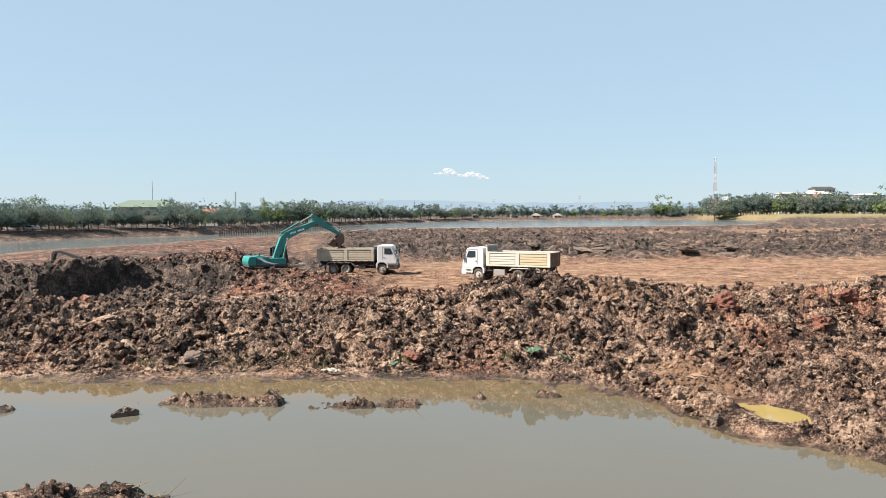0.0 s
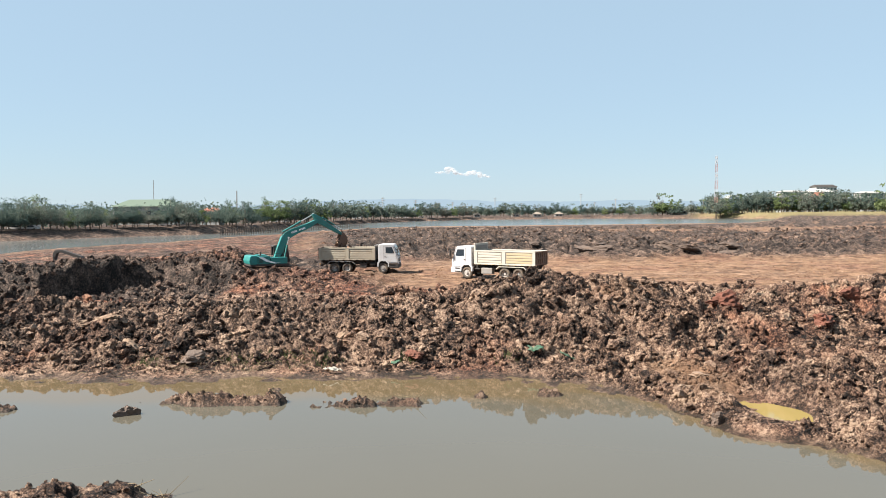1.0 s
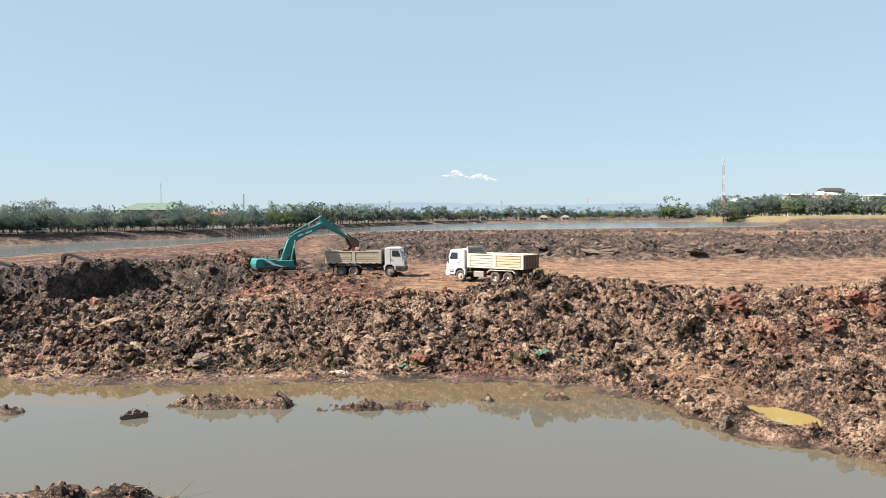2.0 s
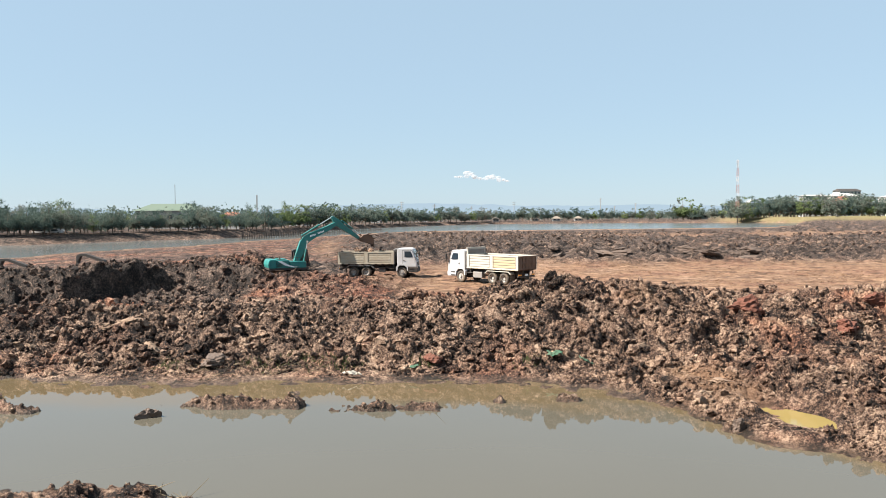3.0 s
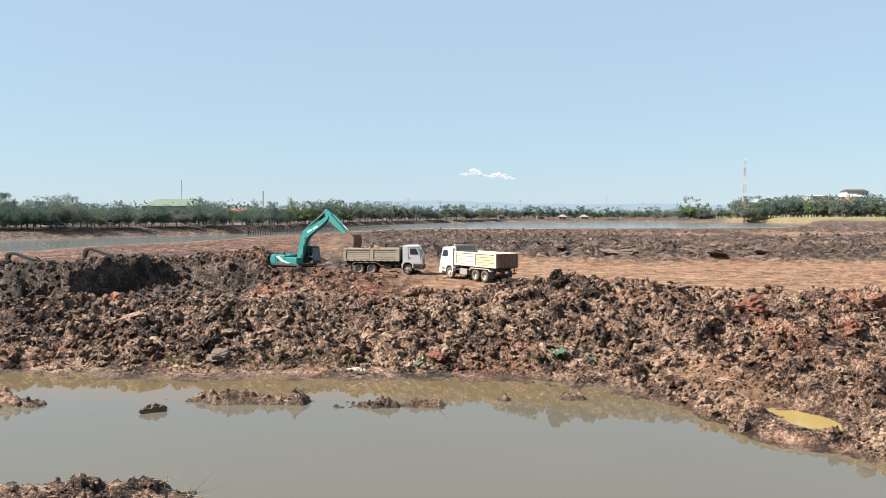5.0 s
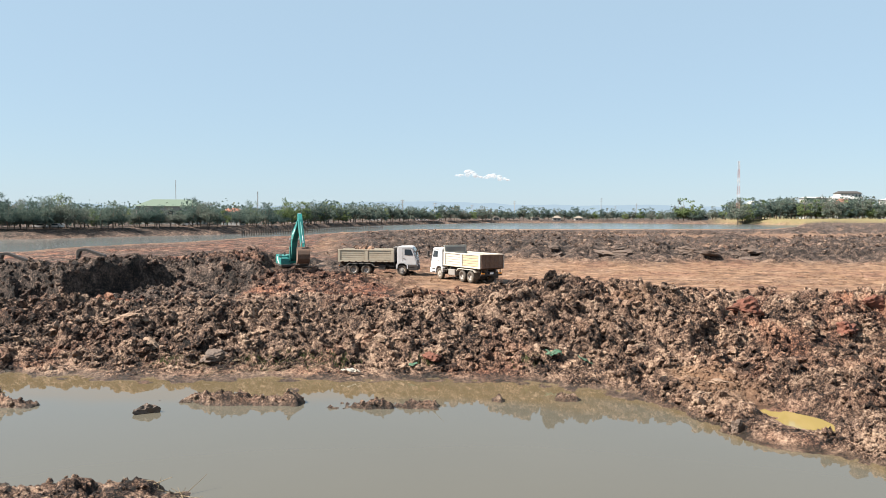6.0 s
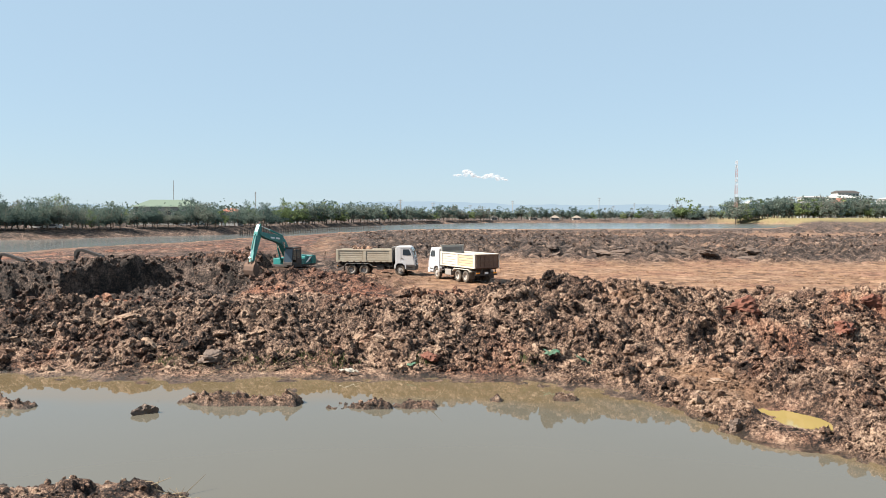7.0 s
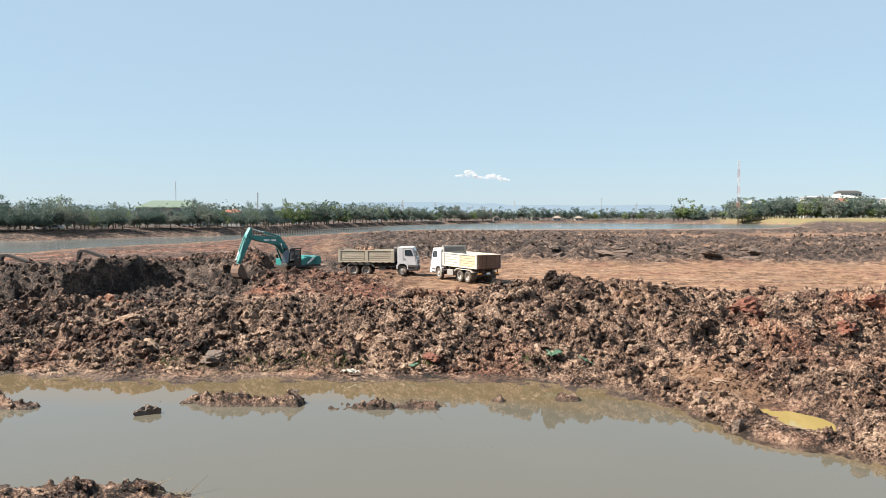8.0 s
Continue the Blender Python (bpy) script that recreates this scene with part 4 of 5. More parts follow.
# seconds; swing clockwise from +x, boom rise, stick and bucket angles to the horizontal (degrees)
DIG = np.array([
    (0.0, -27, 40, -28, -128),
    (0.5, -27, 40, -28, -118),
    (1.0, -27, 40, -29, -104),
    (1.5, -26, 40, -31, -88),
    (2.2, -25, 41, -32, -42),
    (3.0, -24, 42, -33, -14),
    (3.5, -22, 43, -33, -6),
    (4.0, -12, 44.5, -31, -1),
    (4.3, 3, 45.5, -30, 0),
    (4.5, 12, 46, -29.5, -2),
    (4.7, 21, 46, -30, -8),
    (5.2, 41, 45.5, -37, -44),
    (5.8, 61.5, 43.5, -44, -80),
    (6.0, 69, 40.5, -53, -92),
    (6.2, 78.5, 38, -60, -98),
    (6.5, 90.5, 34, -66, -102),
    (6.8, 104, 30, -67, -104),
    (7.2, 116, 26, -64, -104),
    (7.6, 121.5, 25, -62.5, -106),
    (8.0, 125, 24.8, -61.5, -109),
])


def glide(table, t):
    """Smooth values between the rows of a table of (seconds, ...)."""
    ts = table[:, 0]
    i = int(np.clip(np.searchsorted(ts, t, side="right") - 1, 0, len(ts) - 2))
    d = ts[i + 1] - ts[i]
    u = (t - ts[i]) / d
    p0, p1 = table[i, 1:], table[i + 1, 1:]
    m0 = (table[i + 1, 1:] - table[max(i - 1, 0), 1:]) / (ts[i + 1] - ts[max(i - 1, 0)]) * d
    j = min(i + 2, len(ts) - 1)
    m1 = (table[j, 1:] - p0) / (ts[j] - ts[i]) * d
    return (2 * u**3 - 3 * u**2 + 1) * p0 + (u**3 - 2 * u**2 + u) * m0 + (-2 * u**3 + 3 * u**2) * p1 + (u**3 - u**2) * m1


def aim(a, b, yaw):
    """The pose of a ram's pin at a, pointing to b, in the plane of the boom."""
    d = b - a
    flat = math.hypot(d.x, d.y)
    h = d.x * math.cos(yaw) + d.y * math.sin(yaw)
    return Matrix.Translation(a) @ Matrix.Rotation(yaw, 4, "Z") @ Matrix.Rotation(-math.atan2(d.z, h), 4, "Y")


def dig_poses(t):
    swing, boom, stick, bucket = [radians(v) for v in glide(DIG, t)]
    yaw = -swing
    turn = Matrix.Rotation(yaw, 4, "Z")
    up = lambda a: Matrix.Rotation(-a, 4, "Y")
    boom_m = turn @ Matrix.Translation(BOOM_FOOT) @ up(boom)
    tip = boom_m @ Vector((BOOM, 0, 0))
    stick_m = Matrix.Translation(tip) @ turn @ up(stick)
    end = stick_m @ Vector((STICK, 0, 0))
    bucket_m = Matrix.Translation(end) @ turn @ up(bucket)
    out = {"house": turn, "boom": boom_m, "stick": stick_m, "bucket": bucket_m}
    rams = {}
    for key, y in (("ram_l", 0.42), ("ram_r", -0.42)):
        rams[key] = (turn @ Vector((0.95, y, 1.35)), boom_m @ Vector((2.2, y, 0.75)))
    rams["ram_s"] = (boom_m @ Vector((2.3, 0, 1.50)), stick_m @ Vector((-0.72, 0, 0.36)))
    knee = stick_m @ Vector((2.62, 0, 0.40))
    rams["ram_b"] = (stick_m @ Vector((0.35, 0, 0.55)), knee)
    for key, (a, b) in rams.items():
        out[key] = (aim(a, b, yaw), aim(b, a, yaw))
    out["link"] = aim(knee, bucket_m @ Vector((0.16, 0, 0.34)), yaw)
    return out


# the white truck: seconds, front axle (x, y), heading in degrees away from -x
DRIVE = np.array([
    (0.0, 3.70, 69.9, 27.0),
    (0.5, 3.20, 70.1, 29.0),
    (1.0, 2.65, 70.3, 31.5),
    (1.5, 2.10, 70.5, 34.5),
    (3.0, 0.60, 71.2, 43.0),
    (3.5, 0.18, 71.5, 45.5),
    (4.0, -0.20, 71.8, 48.0),
    (4.5, -0.55, 72.0, 50.0),
    (6.0, -1.20, 72.7, 56.5),
    (6.5, -1.26, 72.9, 58.0),
    (7.0, -1.28, 73.0, 58.5),
    (7.5, -1.28, 73.0, 58.6),
    (8.0, -1.28, 73.0, 58.6),
])


def drive_pose(t):
    x, y, h = glide(DRIVE, t)
    return Matrix.Translation((x, y, 1.44)) @ Matrix.Rotation(radians(180 - h), 4, "Z") @ Matrix.Translation((-AXLES[0] * 1.05, 0, 0))


def build_falling_clods():
    """Clods that slide from the bucket into the bed: (thing, release second, place in the bucket, resting place in the bed)."""
    rng = np.random.RandomState(17)
    out = []
    for k in range(9):
        co, tri = clod_shape(300 + k, 2)
        size = rng.uniform(0.26, 0.46)
        ob = new("falling_clod", mesh_from("falling_clod", co * size, tri.ravel(), 3, [CLAY], smooth=False))
        tagged(ob, "wet brown clod tipped from the bucket into the truck", "clod", "clods tipped into the truck")
        held = Vector((rng.uniform(0.45, 1.15), rng.uniform(-0.3, 0.3), rng.uniform(-0.15, 0.25)))
        rest = GREY_POSE @ Vector((-1.55 + rng.uniform(-0.95, 0.95), rng.uniform(-0.55, 0.55), 2.36 + rng.uniform(-0.05, 0.22)))
        out.append((ob, 0.35 + 0.17 * k, held, rest))
    return out


falling_clods = build_falling_clods()


def fall_pose(t, release, held, rest):
    at = min(t, release)
    start = excavator.matrix_basis @ dig_poses(at)["bucket"] @ held
    u = min(max((t - release) / 0.7, 0.0), 1.0)
    p = Vector((start.x + (rest.x - start.x) * u, start.y + (rest.y - start.y) * u, start.z + (rest.z - start.z) * u * u))
    return Matrix.Translation(p) @ Matrix.Rotation(1.1 * u + release, 4, "Y")


def motions():
    times = [i / 10 for i in range(81)]
    walk(white_truck, [(t, drive_pose(t)) for t in times])
    gone, rolls, last = 0.0, [], drive_pose(0).translation
    for t in times:
        here = drive_pose(t).translation
        gone += (here - last).length
        last = here
        rolls.append(gone / (WHEEL_R * 1.05))
    for w in white_wheels:
        spot = Matrix.Translation(w.matrix_basis.translation)
        walk(w, [(t, spot @ Matrix.Rotation(r, 4, "Y")) for t, r in zip(times, rolls)])
    poses = [dig_poses(t) for t in times]
    for key in poses[0]:
        if key.startswith("ram"):
            for k in (0, 1):
                walk(ex_parts[key][k], [(t, p[key][k]) for t, p in zip(times, poses)])
        else:
            walk(ex_parts[key], [(t, p[key]) for t, p in zip(times, poses)])
    for ob, release, held, rest in falling_clods:
        walk(ob, [(t, fall_pose(t, release, held, rest)) for t in times])


# ---- trees ----
def leaf_material(name, tones):
    m, nt, b = nodes_of(name, 0.75)
    info = nt.nodes.new("ShaderNodeObjectInfo")
    geo = nt.nodes.new("ShaderNodeNewGeometry")
    v = calc(nt, "ADD", calc(nt, "MULTIPLY", info.outputs["Random"], 0.62), calc(nt, "MULTIPLY", geo.outputs["Random Per Island"], 0.38))
    tone = ramp(nt, v, tones)
    nt.links.new(tone, b.inputs["Base Color"])
    b.inputs["Specular IOR Level"].default_value = 0.05
    through_leaf = nt.nodes.new("ShaderNodeBsdfTranslucent")
    nt.links.new(tone, through_leaf.inputs["Color"])
    both = nt.nodes.new("ShaderNodeMixShader")
    both.inputs[0].default_value = 0.45
    nt.links.new(b.outputs[0], both.inputs[1])
    nt.links.new(through_leaf.outputs[0], both.inputs[2])
    nt.links.new(both.outputs[0], nt.nodes["Material Output"].inputs["Surface"])
    return m


# distance haze is mixed into these leaf tones as blue-grey
LEAVES = leaf_material("haze-greyed green leaves", [(0.1, (0.056, 0.086, 0.078)), (0.35, (0.084, 0.117, 0.102)), (0.6, (0.114, 0.147, 0.118)), (0.8, (0.152, 0.166, 0.134)), (0.95, (0.158, 0.140, 0.130))])
FRESH = leaf_material("fresh green leaves", [(0.1, (0.08, 0.11, 0.05)), (0.5, (0.12, 0.16, 0.07)), (0.9, (0.18, 0.21, 0.10))])
BARK = plain_material("grey-brown bark", (0.16, 0.12, 0.09), 0.9, 0, 0.5, (0.07, 0.05, 0.04), 3.0)


def build_tree(seed, height, spread, leaves, count, bare=0.0, leaf=0.024):
    """A tapered trunk with limbs, and a crown of leaf clumps on them."""
    rng = random.Random(seed)
    bm = bmesh.new()
    bole = height * rng.uniform(0.13, 0.19)
    r = height * 0.022
    lean = Vector((rng.uniform(-0.3, 0.3), rng.uniform(-0.3, 0.3), bole))
    rod(bm, (0, 0, -0.5), lean, r * 1.25, r, 7)
    tips = []
    for i in range(rng.randint(5, 7)):
        a = 2 * math.pi * i / 6 + rng.uniform(-0.5, 0.5)
        out = spread * rng.uniform(0.25, 0.62)
        top = height * rng.uniform(0.29, 0.84)
        mid = lean + Vector((math.cos(a) * out * 0.4, math.sin(a) * out * 0.4, (top - bole) * 0.5))
        end = Vector((math.cos(a) * out, math.sin(a) * out, top))
        rod(bm, lean, mid, r * 0.6, r * 0.4, 5)
        rod(bm, mid, end, r * 0.4, r * 0.12, 5)
        tips += [(end, 1.0), (mid + (end - mid) * 0.55 + Vector((rng.uniform(-1, 1), rng.uniform(-1, 1), 0)) * spread * 0.18, 0.85)]
        for k in range(2):
            sp = mid + Vector((rng.uniform(-1, 1), rng.uniform(-1, 1), rng.uniform(-0.25, 0.5))) * spread * 0.34
            rod(bm, mid, sp, r * 0.25, r * 0.08, 4)
            tips.append((sp, 0.75))
    top = Vector((rng.uniform(-0.4, 0.4), rng.uniform(-0.4, 0.4), height * 0.9))
    rod(bm, lean, top, r * 0.6, r * 0.1, 5)
    tips.append((top, 0.9))
    trunk = link_mesh("trunk", bm, BARK)
    np_rng = np.random.RandomState(seed)
    cos = []
    knots = []
    for p, size in tips:
        for _ in range(3):
            d = np_rng.normal(size=3) * (1, 1, 0.6)
            knots.append((np.array(p) + d / np.linalg.norm(d) * spread * 0.20 * size * np_rng.uniform(0.3, 1.2), spread * 0.20 * size * np_rng.uniform(0.7, 1.3)))
    n_per = max(5, count // len(knots))
    for p, rad in knots:
        d = np_rng.normal(size=(n_per, 3))
        d /= np.linalg.norm(d, axis=1)[:, None]
        d *= (np_rng.uniform(0.1, 1.0, n_per) ** 0.5)[:, None] * rad * (1.05, 1.05, 0.8)
        cos.append(p + d)
    c = np.concatenate(cos)
    c = c[np_rng.uniform(size=len(c)) > bare]
    n = len(c)
    u = np_rng.normal(size=(n, 3))
    w = np.cross(u, np_rng.normal(size=(n, 3)))
    s = np_rng.uniform(0.6, 1.25, n)[:, None] * height * leaf
    u = u / np.linalg.norm(u, axis=1)[:, None] * s
    w = w / np.linalg.norm(w, axis=1)[:, None] * s * 0.75
    quad = np.stack([c - u, c + w * 0.9 - u * 0.1, c + u, c - w + u * 0.15], 1).reshape(-1, 3)
    crown = mesh_from("crown", quad, np.arange(n * 4), 4, [leaves], smooth=False)
    return trunk, crown


def tree_thing(meshes, m, label, group):
    t = empty("tree", m, label, "tree", group)
    for name, me in zip(("trunk", "crown"), meshes):
        ob = new(name, me)
        ob.parent = t
    return t


def place(px, depth):
    return px * depth


def ground_z(x, y):
    return float(terrain(np.array([float(x)]), np.array([float(y)]), False)[0][0])


KINDS = [build_tree(s, 10, sp, LEAVES, int(n * 1.35), bare, 0.023) for s, sp, n, bare in ((1, 7.0, 2100, 0), (2, 6.4, 2000, 0), (3, 8.0, 2200, 0), (4, 6.0, 1900, 0.1), (5, 7.4, 1800, 0.3), (6, 6.6, 2000, 0.1))]
BRIGHT = [build_tree(s, 10, sp, FRESH, 2800, 0, 0.022) for s, sp in ((11, 6.5), (12, 5.5))]
FAR_KINDS = [build_tree(s, 10, sp, LEAVES, 760, 0, 0.042) for s, sp in ((21, 7.2), (22, 6.4), (23, 8.0), (24, 6.8))]
FAR_BRIGHT = [build_tree(s, 10, sp, FRESH, 800, 0, 0.042) for s, sp in ((31, 6.8), (32, 6.0))]


def plant(seed, n, a0, a1, back0, back1, h0, h1, label, group, bright=0.1):
    """A belt of trees behind the far shore, between two bearings."""
    rng = random.Random(seed)
    for i in range(n):
        a = a0 + (a1 - a0) * (i + rng.uniform(0.1, 0.9)) / n
        y = float(np.interp(a, *FAR_LAKE)) + rng.uniform(back0, back1)
        x = a * y
        h = rng.uniform(h0, h1) / 10
        near = a0 < -0.21
        if -0.455 < a < -0.362:
            h *= 0.8
        kind = rng.choice(BRIGHT if near else FAR_BRIGHT) if rng.random() < bright else rng.choice(KINDS if near else FAR_KINDS)
        m = Matrix.Translation((x, y, ground_z(x, y) - 0.1)) @ Matrix.Rotation(rng.uniform(0, 6.28), 4, "Z")
        t = tree_thing(kind, m, label, group)
        t.scale = (h * rng.uniform(0.9, 1.15), h * rng.uniform(0.9, 1.15), h)


plant(1, 44, -0.66, -0.20, 11, 15, 5.6, 9.4, "dull green shade tree on the lake bank", "trees along the promenade", 0.08)
plant(2, 40, -0.66, -0.20, 20, 34, 6.8, 10.8, "haze-greyed green shade tree behind the promenade", "trees behind the promenade", 0.12)
plant(7, 6, -0.235, -0.195, 12, 22, 10.5, 12.5, "tall bright green tree by the jetty", "tall trees by the jetty", 0.7)
plant(3, 58, -0.20, 0.03, 8, 30, 8.0, 13.0, "grey-green tree on the far shore", "trees on the far shore", 0.1)
plant(4, 76, 0.335, 0.66, 24, 42, 12, 17.0, "leafy tree on the grassy bank", "trees on the grassy bank", 0.2)
plant(5, 46, 0.34, 0.66, 50, 90, 15, 20, "tall leafy tree behind the grassy bank", "tall trees behind the bank", 0.15)
plant(6, 52, 0.02, 0.34, 14, 50, 8.0, 12.5, "distant grey-green tree on the far shore", "distant trees", 0.05)
for a, y, h, k in ((0.283, 690, 21, 0), (0.276, 700, 18, 1), (0.293, 695, 19, 0), (0.352, 640, 21, 1), (0.358, 650, 16, 0), (0.305, 690, 14, 1), (0.578, 590, 27, 0), (0.36, 652, 13, 1), (0.366, 655, 14, 0), (0.372, 652, 12.5, 1), (0.379, 655, 13.5, 1), (0.386, 652, 12, 1)):
    t = tree_thing((FAR_BRIGHT if k == 0 else FAR_KINDS)[k], Matrix.Translation((a * y, y, max(ground_z(a * y, y), 0.5) - 0.1)), "tall bright green tree by the water", "tall trees by the water")
    t.scale = (h / 10, h / 10, h / 10)


def build_far_woods():
    """The woods behind all shores, too far to tell trees apart."""
    rng = np.random.RandomState(8)
    n = 1300
    a = rng.uniform(-0.75, 0.75, n)
    y = np.interp(a, *FAR_LAKE) + rng.uniform(40, 260, n) + np.where((a > -0.2) & (a < 0.35), 60, 0)
    x = a * y
    z = np.interp(a, *BANK_TOP)
    h = rng.uniform(4.5, 9, n) * np.where((a > -0.2) & (a < 0.36), 0.95, 1.0)
    k = 46
    c = np.repeat(np.stack([x, y, z + h * 0.55], 1), k, 0) + rng.normal(size=(n * k, 3)) * np.repeat(h, k)[:, None] * (0.30, 0.30, 0.22)
    c[:, 2] = np.maximum(c[:, 2], np.repeat(z, k) + 0.5)
    m = len(c)
    u = rng.normal(size=(m, 3))
    w = np.cross(u, rng.normal(size=(m, 3)))
    s = np.repeat(h, k)[:, None] * rng.uniform(0.04, 0.09, m)[:, None]
    u = u / np.linalg.norm(u, axis=1)[:, None] * s
    w = w / np.linalg.norm(w, axis=1)[:, None] * s
    quad = np.stack([c - u, c + w, c + u, c - w], 1).reshape(-1, 3)
    me = mesh_from("far_woods", quad, np.arange(m * 4), 4, [LEAVES], smooth=False)
    tagged(new("far_woods", me), "distant belt of grey-green woods behind the lake", "woods", kind="stuff")


build_far_woods()

# ---- far buildings, masts and the lake's edge ----
GREEN_ROOF = plain_material("faded green metal roof", (0.0808, 0.115, 0.0833), 0.7, 0, 0.3, (0.14, 0.16, 0.13), 0.2)
RED_ROOF = plain_material("red tile roof", (0.204, 0.0808, 0.051), 0.8, 0, 0.4, (0.25, 0.12, 0.08), 0.3)
WHITE_WALL = plain_material("white rendered wall", (0.368, 0.368, 0.36), 0.8, 0, 0.3, (0.45, 0.42, 0.38), 0.2)
GREY_WALL = plain_material("grey concrete wall", (0.3, 0.292, 0.277), 0.85, 0, 0.4, (0.25, 0.24, 0.22), 0.2)
BLUE_ROOF = plain_material("blue-grey metal roof", (0.30, 0.37, 0.50), 0.5, 0, 0.3, (0.5, 0.5, 0.5), 0.2)
PALE_ROOF = plain_material("pale tan roof", (0.19, 0.165, 0.135), 0.7, 0, 0.4)
MAST_RED = plain_material("red mast paint", (0.288, 0.136, 0.12), 0.6, 0, 0.2)
MAST_WHITE = plain_material("white mast paint", (0.384, 0.384, 0.4), 0.6, 0, 0.2)
WOOD_POST = plain_material("dark wet timber", (0.05, 0.04, 0.033), 0.85, 0, 0.5, (0.12, 0.09, 0.07), 2.0)


def build_house(name, label, at, size, wall_mat, roof_mat, roof_h, hip, windows=0, storeys=1):
    w, d, h = size
    b = empty(name, Matrix.Translation(at), label, "building")
    bm = bmesh.new()
    box(bm, (0, 0, h / 2 - 1), (w, d, h + 2))
    wall = part("wall", bm, wall_mat, b)
    bm = bmesh.new()
    o = 0.8
    low = [bm.verts.new((sx * (w / 2 + o), sy * (d / 2 + o), h)) for sx, sy in ((-1, -1), (1, -1), (1, 1), (-1, 1))]
    r = w / 2 - hip
    top = [bm.verts.new((-r, 0, h + roof_h)), bm.verts.new((r, 0, h + roof_h))]
    bm.faces.new((low[0], low[1], top[1], top[0]))
    bm.faces.new((low[2], low[3], top[0], top[1]))
    bm.faces.new((low[1], low[2], top[1]))
    bm.faces.new((low[3], low[0], top[0]))
    bm.faces.new(low[::-1])
    part("roof", bm, roof_mat, b)
    for s in range(storeys):
        for i in range(windows):
            bm = bmesh.new()
            x = (i + 0.5) / windows * w - w / 2
            z = h * (s + 0.55) / storeys
            box(bm, (x, -d / 2 - 0.03, z), (w / windows * 0.5, 0.12, h / storeys * 0.42), 0.0)
            part("window", bm, PANE, b)
    return b


build_house("market_hall", "long hall with a faded green hipped metal roof", (-121, 318, 2.6), (24.5, 14, 7.4), GREY_WALL, GREEN_ROOF, 2.9, 4.0, 6)
build_house("house", "low house with a red tiled roof among trees", (-93, 310, 2.6), (7.5, 7, 5.2), WHITE_WALL, RED_ROOF, 1.6, 2.0, 3)
build_house("house", "small house with an orange-red roof by the lake", (-68, 600, 2.4), (9, 8, 4.5), WHITE_WALL, RED_ROOF, 2.6, 3.0, 2)
build_house("office_block", "white flat-topped office block behind trees", (322, 720, 4.6), (20, 14, 19.0), WHITE_WALL, GREY_WALL, 1.2, 3.0, 6, 4)
build_house("house", "house with a bright red tiled roof above the trees", (346, 715, 4.6), (14, 12, 14), WHITE_WALL, RED_ROOF, 4.5, 4.0, 4, 3)
build_house("office_block", "long white block with a grey roof", (358, 740, 4.6), (22, 14, 19), WHITE_WALL, GREY_WALL, 3.0, 3.0, 8, 4)
build_house("office_block", "tall pale block with a dark top storey", (372, 760, 4.6), (20, 14, 24.5), WHITE_WALL, CHASSIS, 2.2, 1.0, 6, 5)
build_house("office_block", "low white block behind the trees", (410, 745, 4.6), (24, 14, 18), WHITE_WALL, GREY_WALL, 1.5, 3.0, 8, 4)
build_house("shed", "low white lakeside shed", (212, 700, 3.2), (13, 8, 3.6), WHITE_WALL, GREY_WALL, 1.0, 2.0, 3)
for x, y, w in ((64, 695, 6), (84, 698, 7), (104, 702, 6.5), (29, 682, 5)):
    build_house("pavilion", "low pale-roofed pavilion on the far shore", (x, y, 2.0), (w, 6, 2.2), GREY_WALL, PALE_ROOF, 2.2, 2.6, 2)


def build_arched_hall():
    b = empty("arched_hall", Matrix.Translation((262, 705, 3.6)), "hall with a white and blue arched roof", "building")
    bm = bmesh.new()
    box(bm, (0, 0, 5), (10, 10, 14))
    part("wall", bm, WHITE_WALL, b)
    for k, (r, mt) in enumerate(((5.6, WHITE_WALL), (4.4, BLUE_ROOF))):
        bm = bmesh.new()
        pts = [(r * math.cos(a), 12 + r * 0.85 * math.sin(a)) for a in np.linspace(0, math.pi, 14)]
        prism(bm, pts, -5.5 - 0.3 * k, 5.5)
        part("arched_roof", bm, mt, b)
    bm = bmesh.new()
    box(bm, (2.5, 0, 17), (6, 0.6, 0.5))
    part("roof_fin", bm, BLUE_ROOF, b)


build_arched_hall()


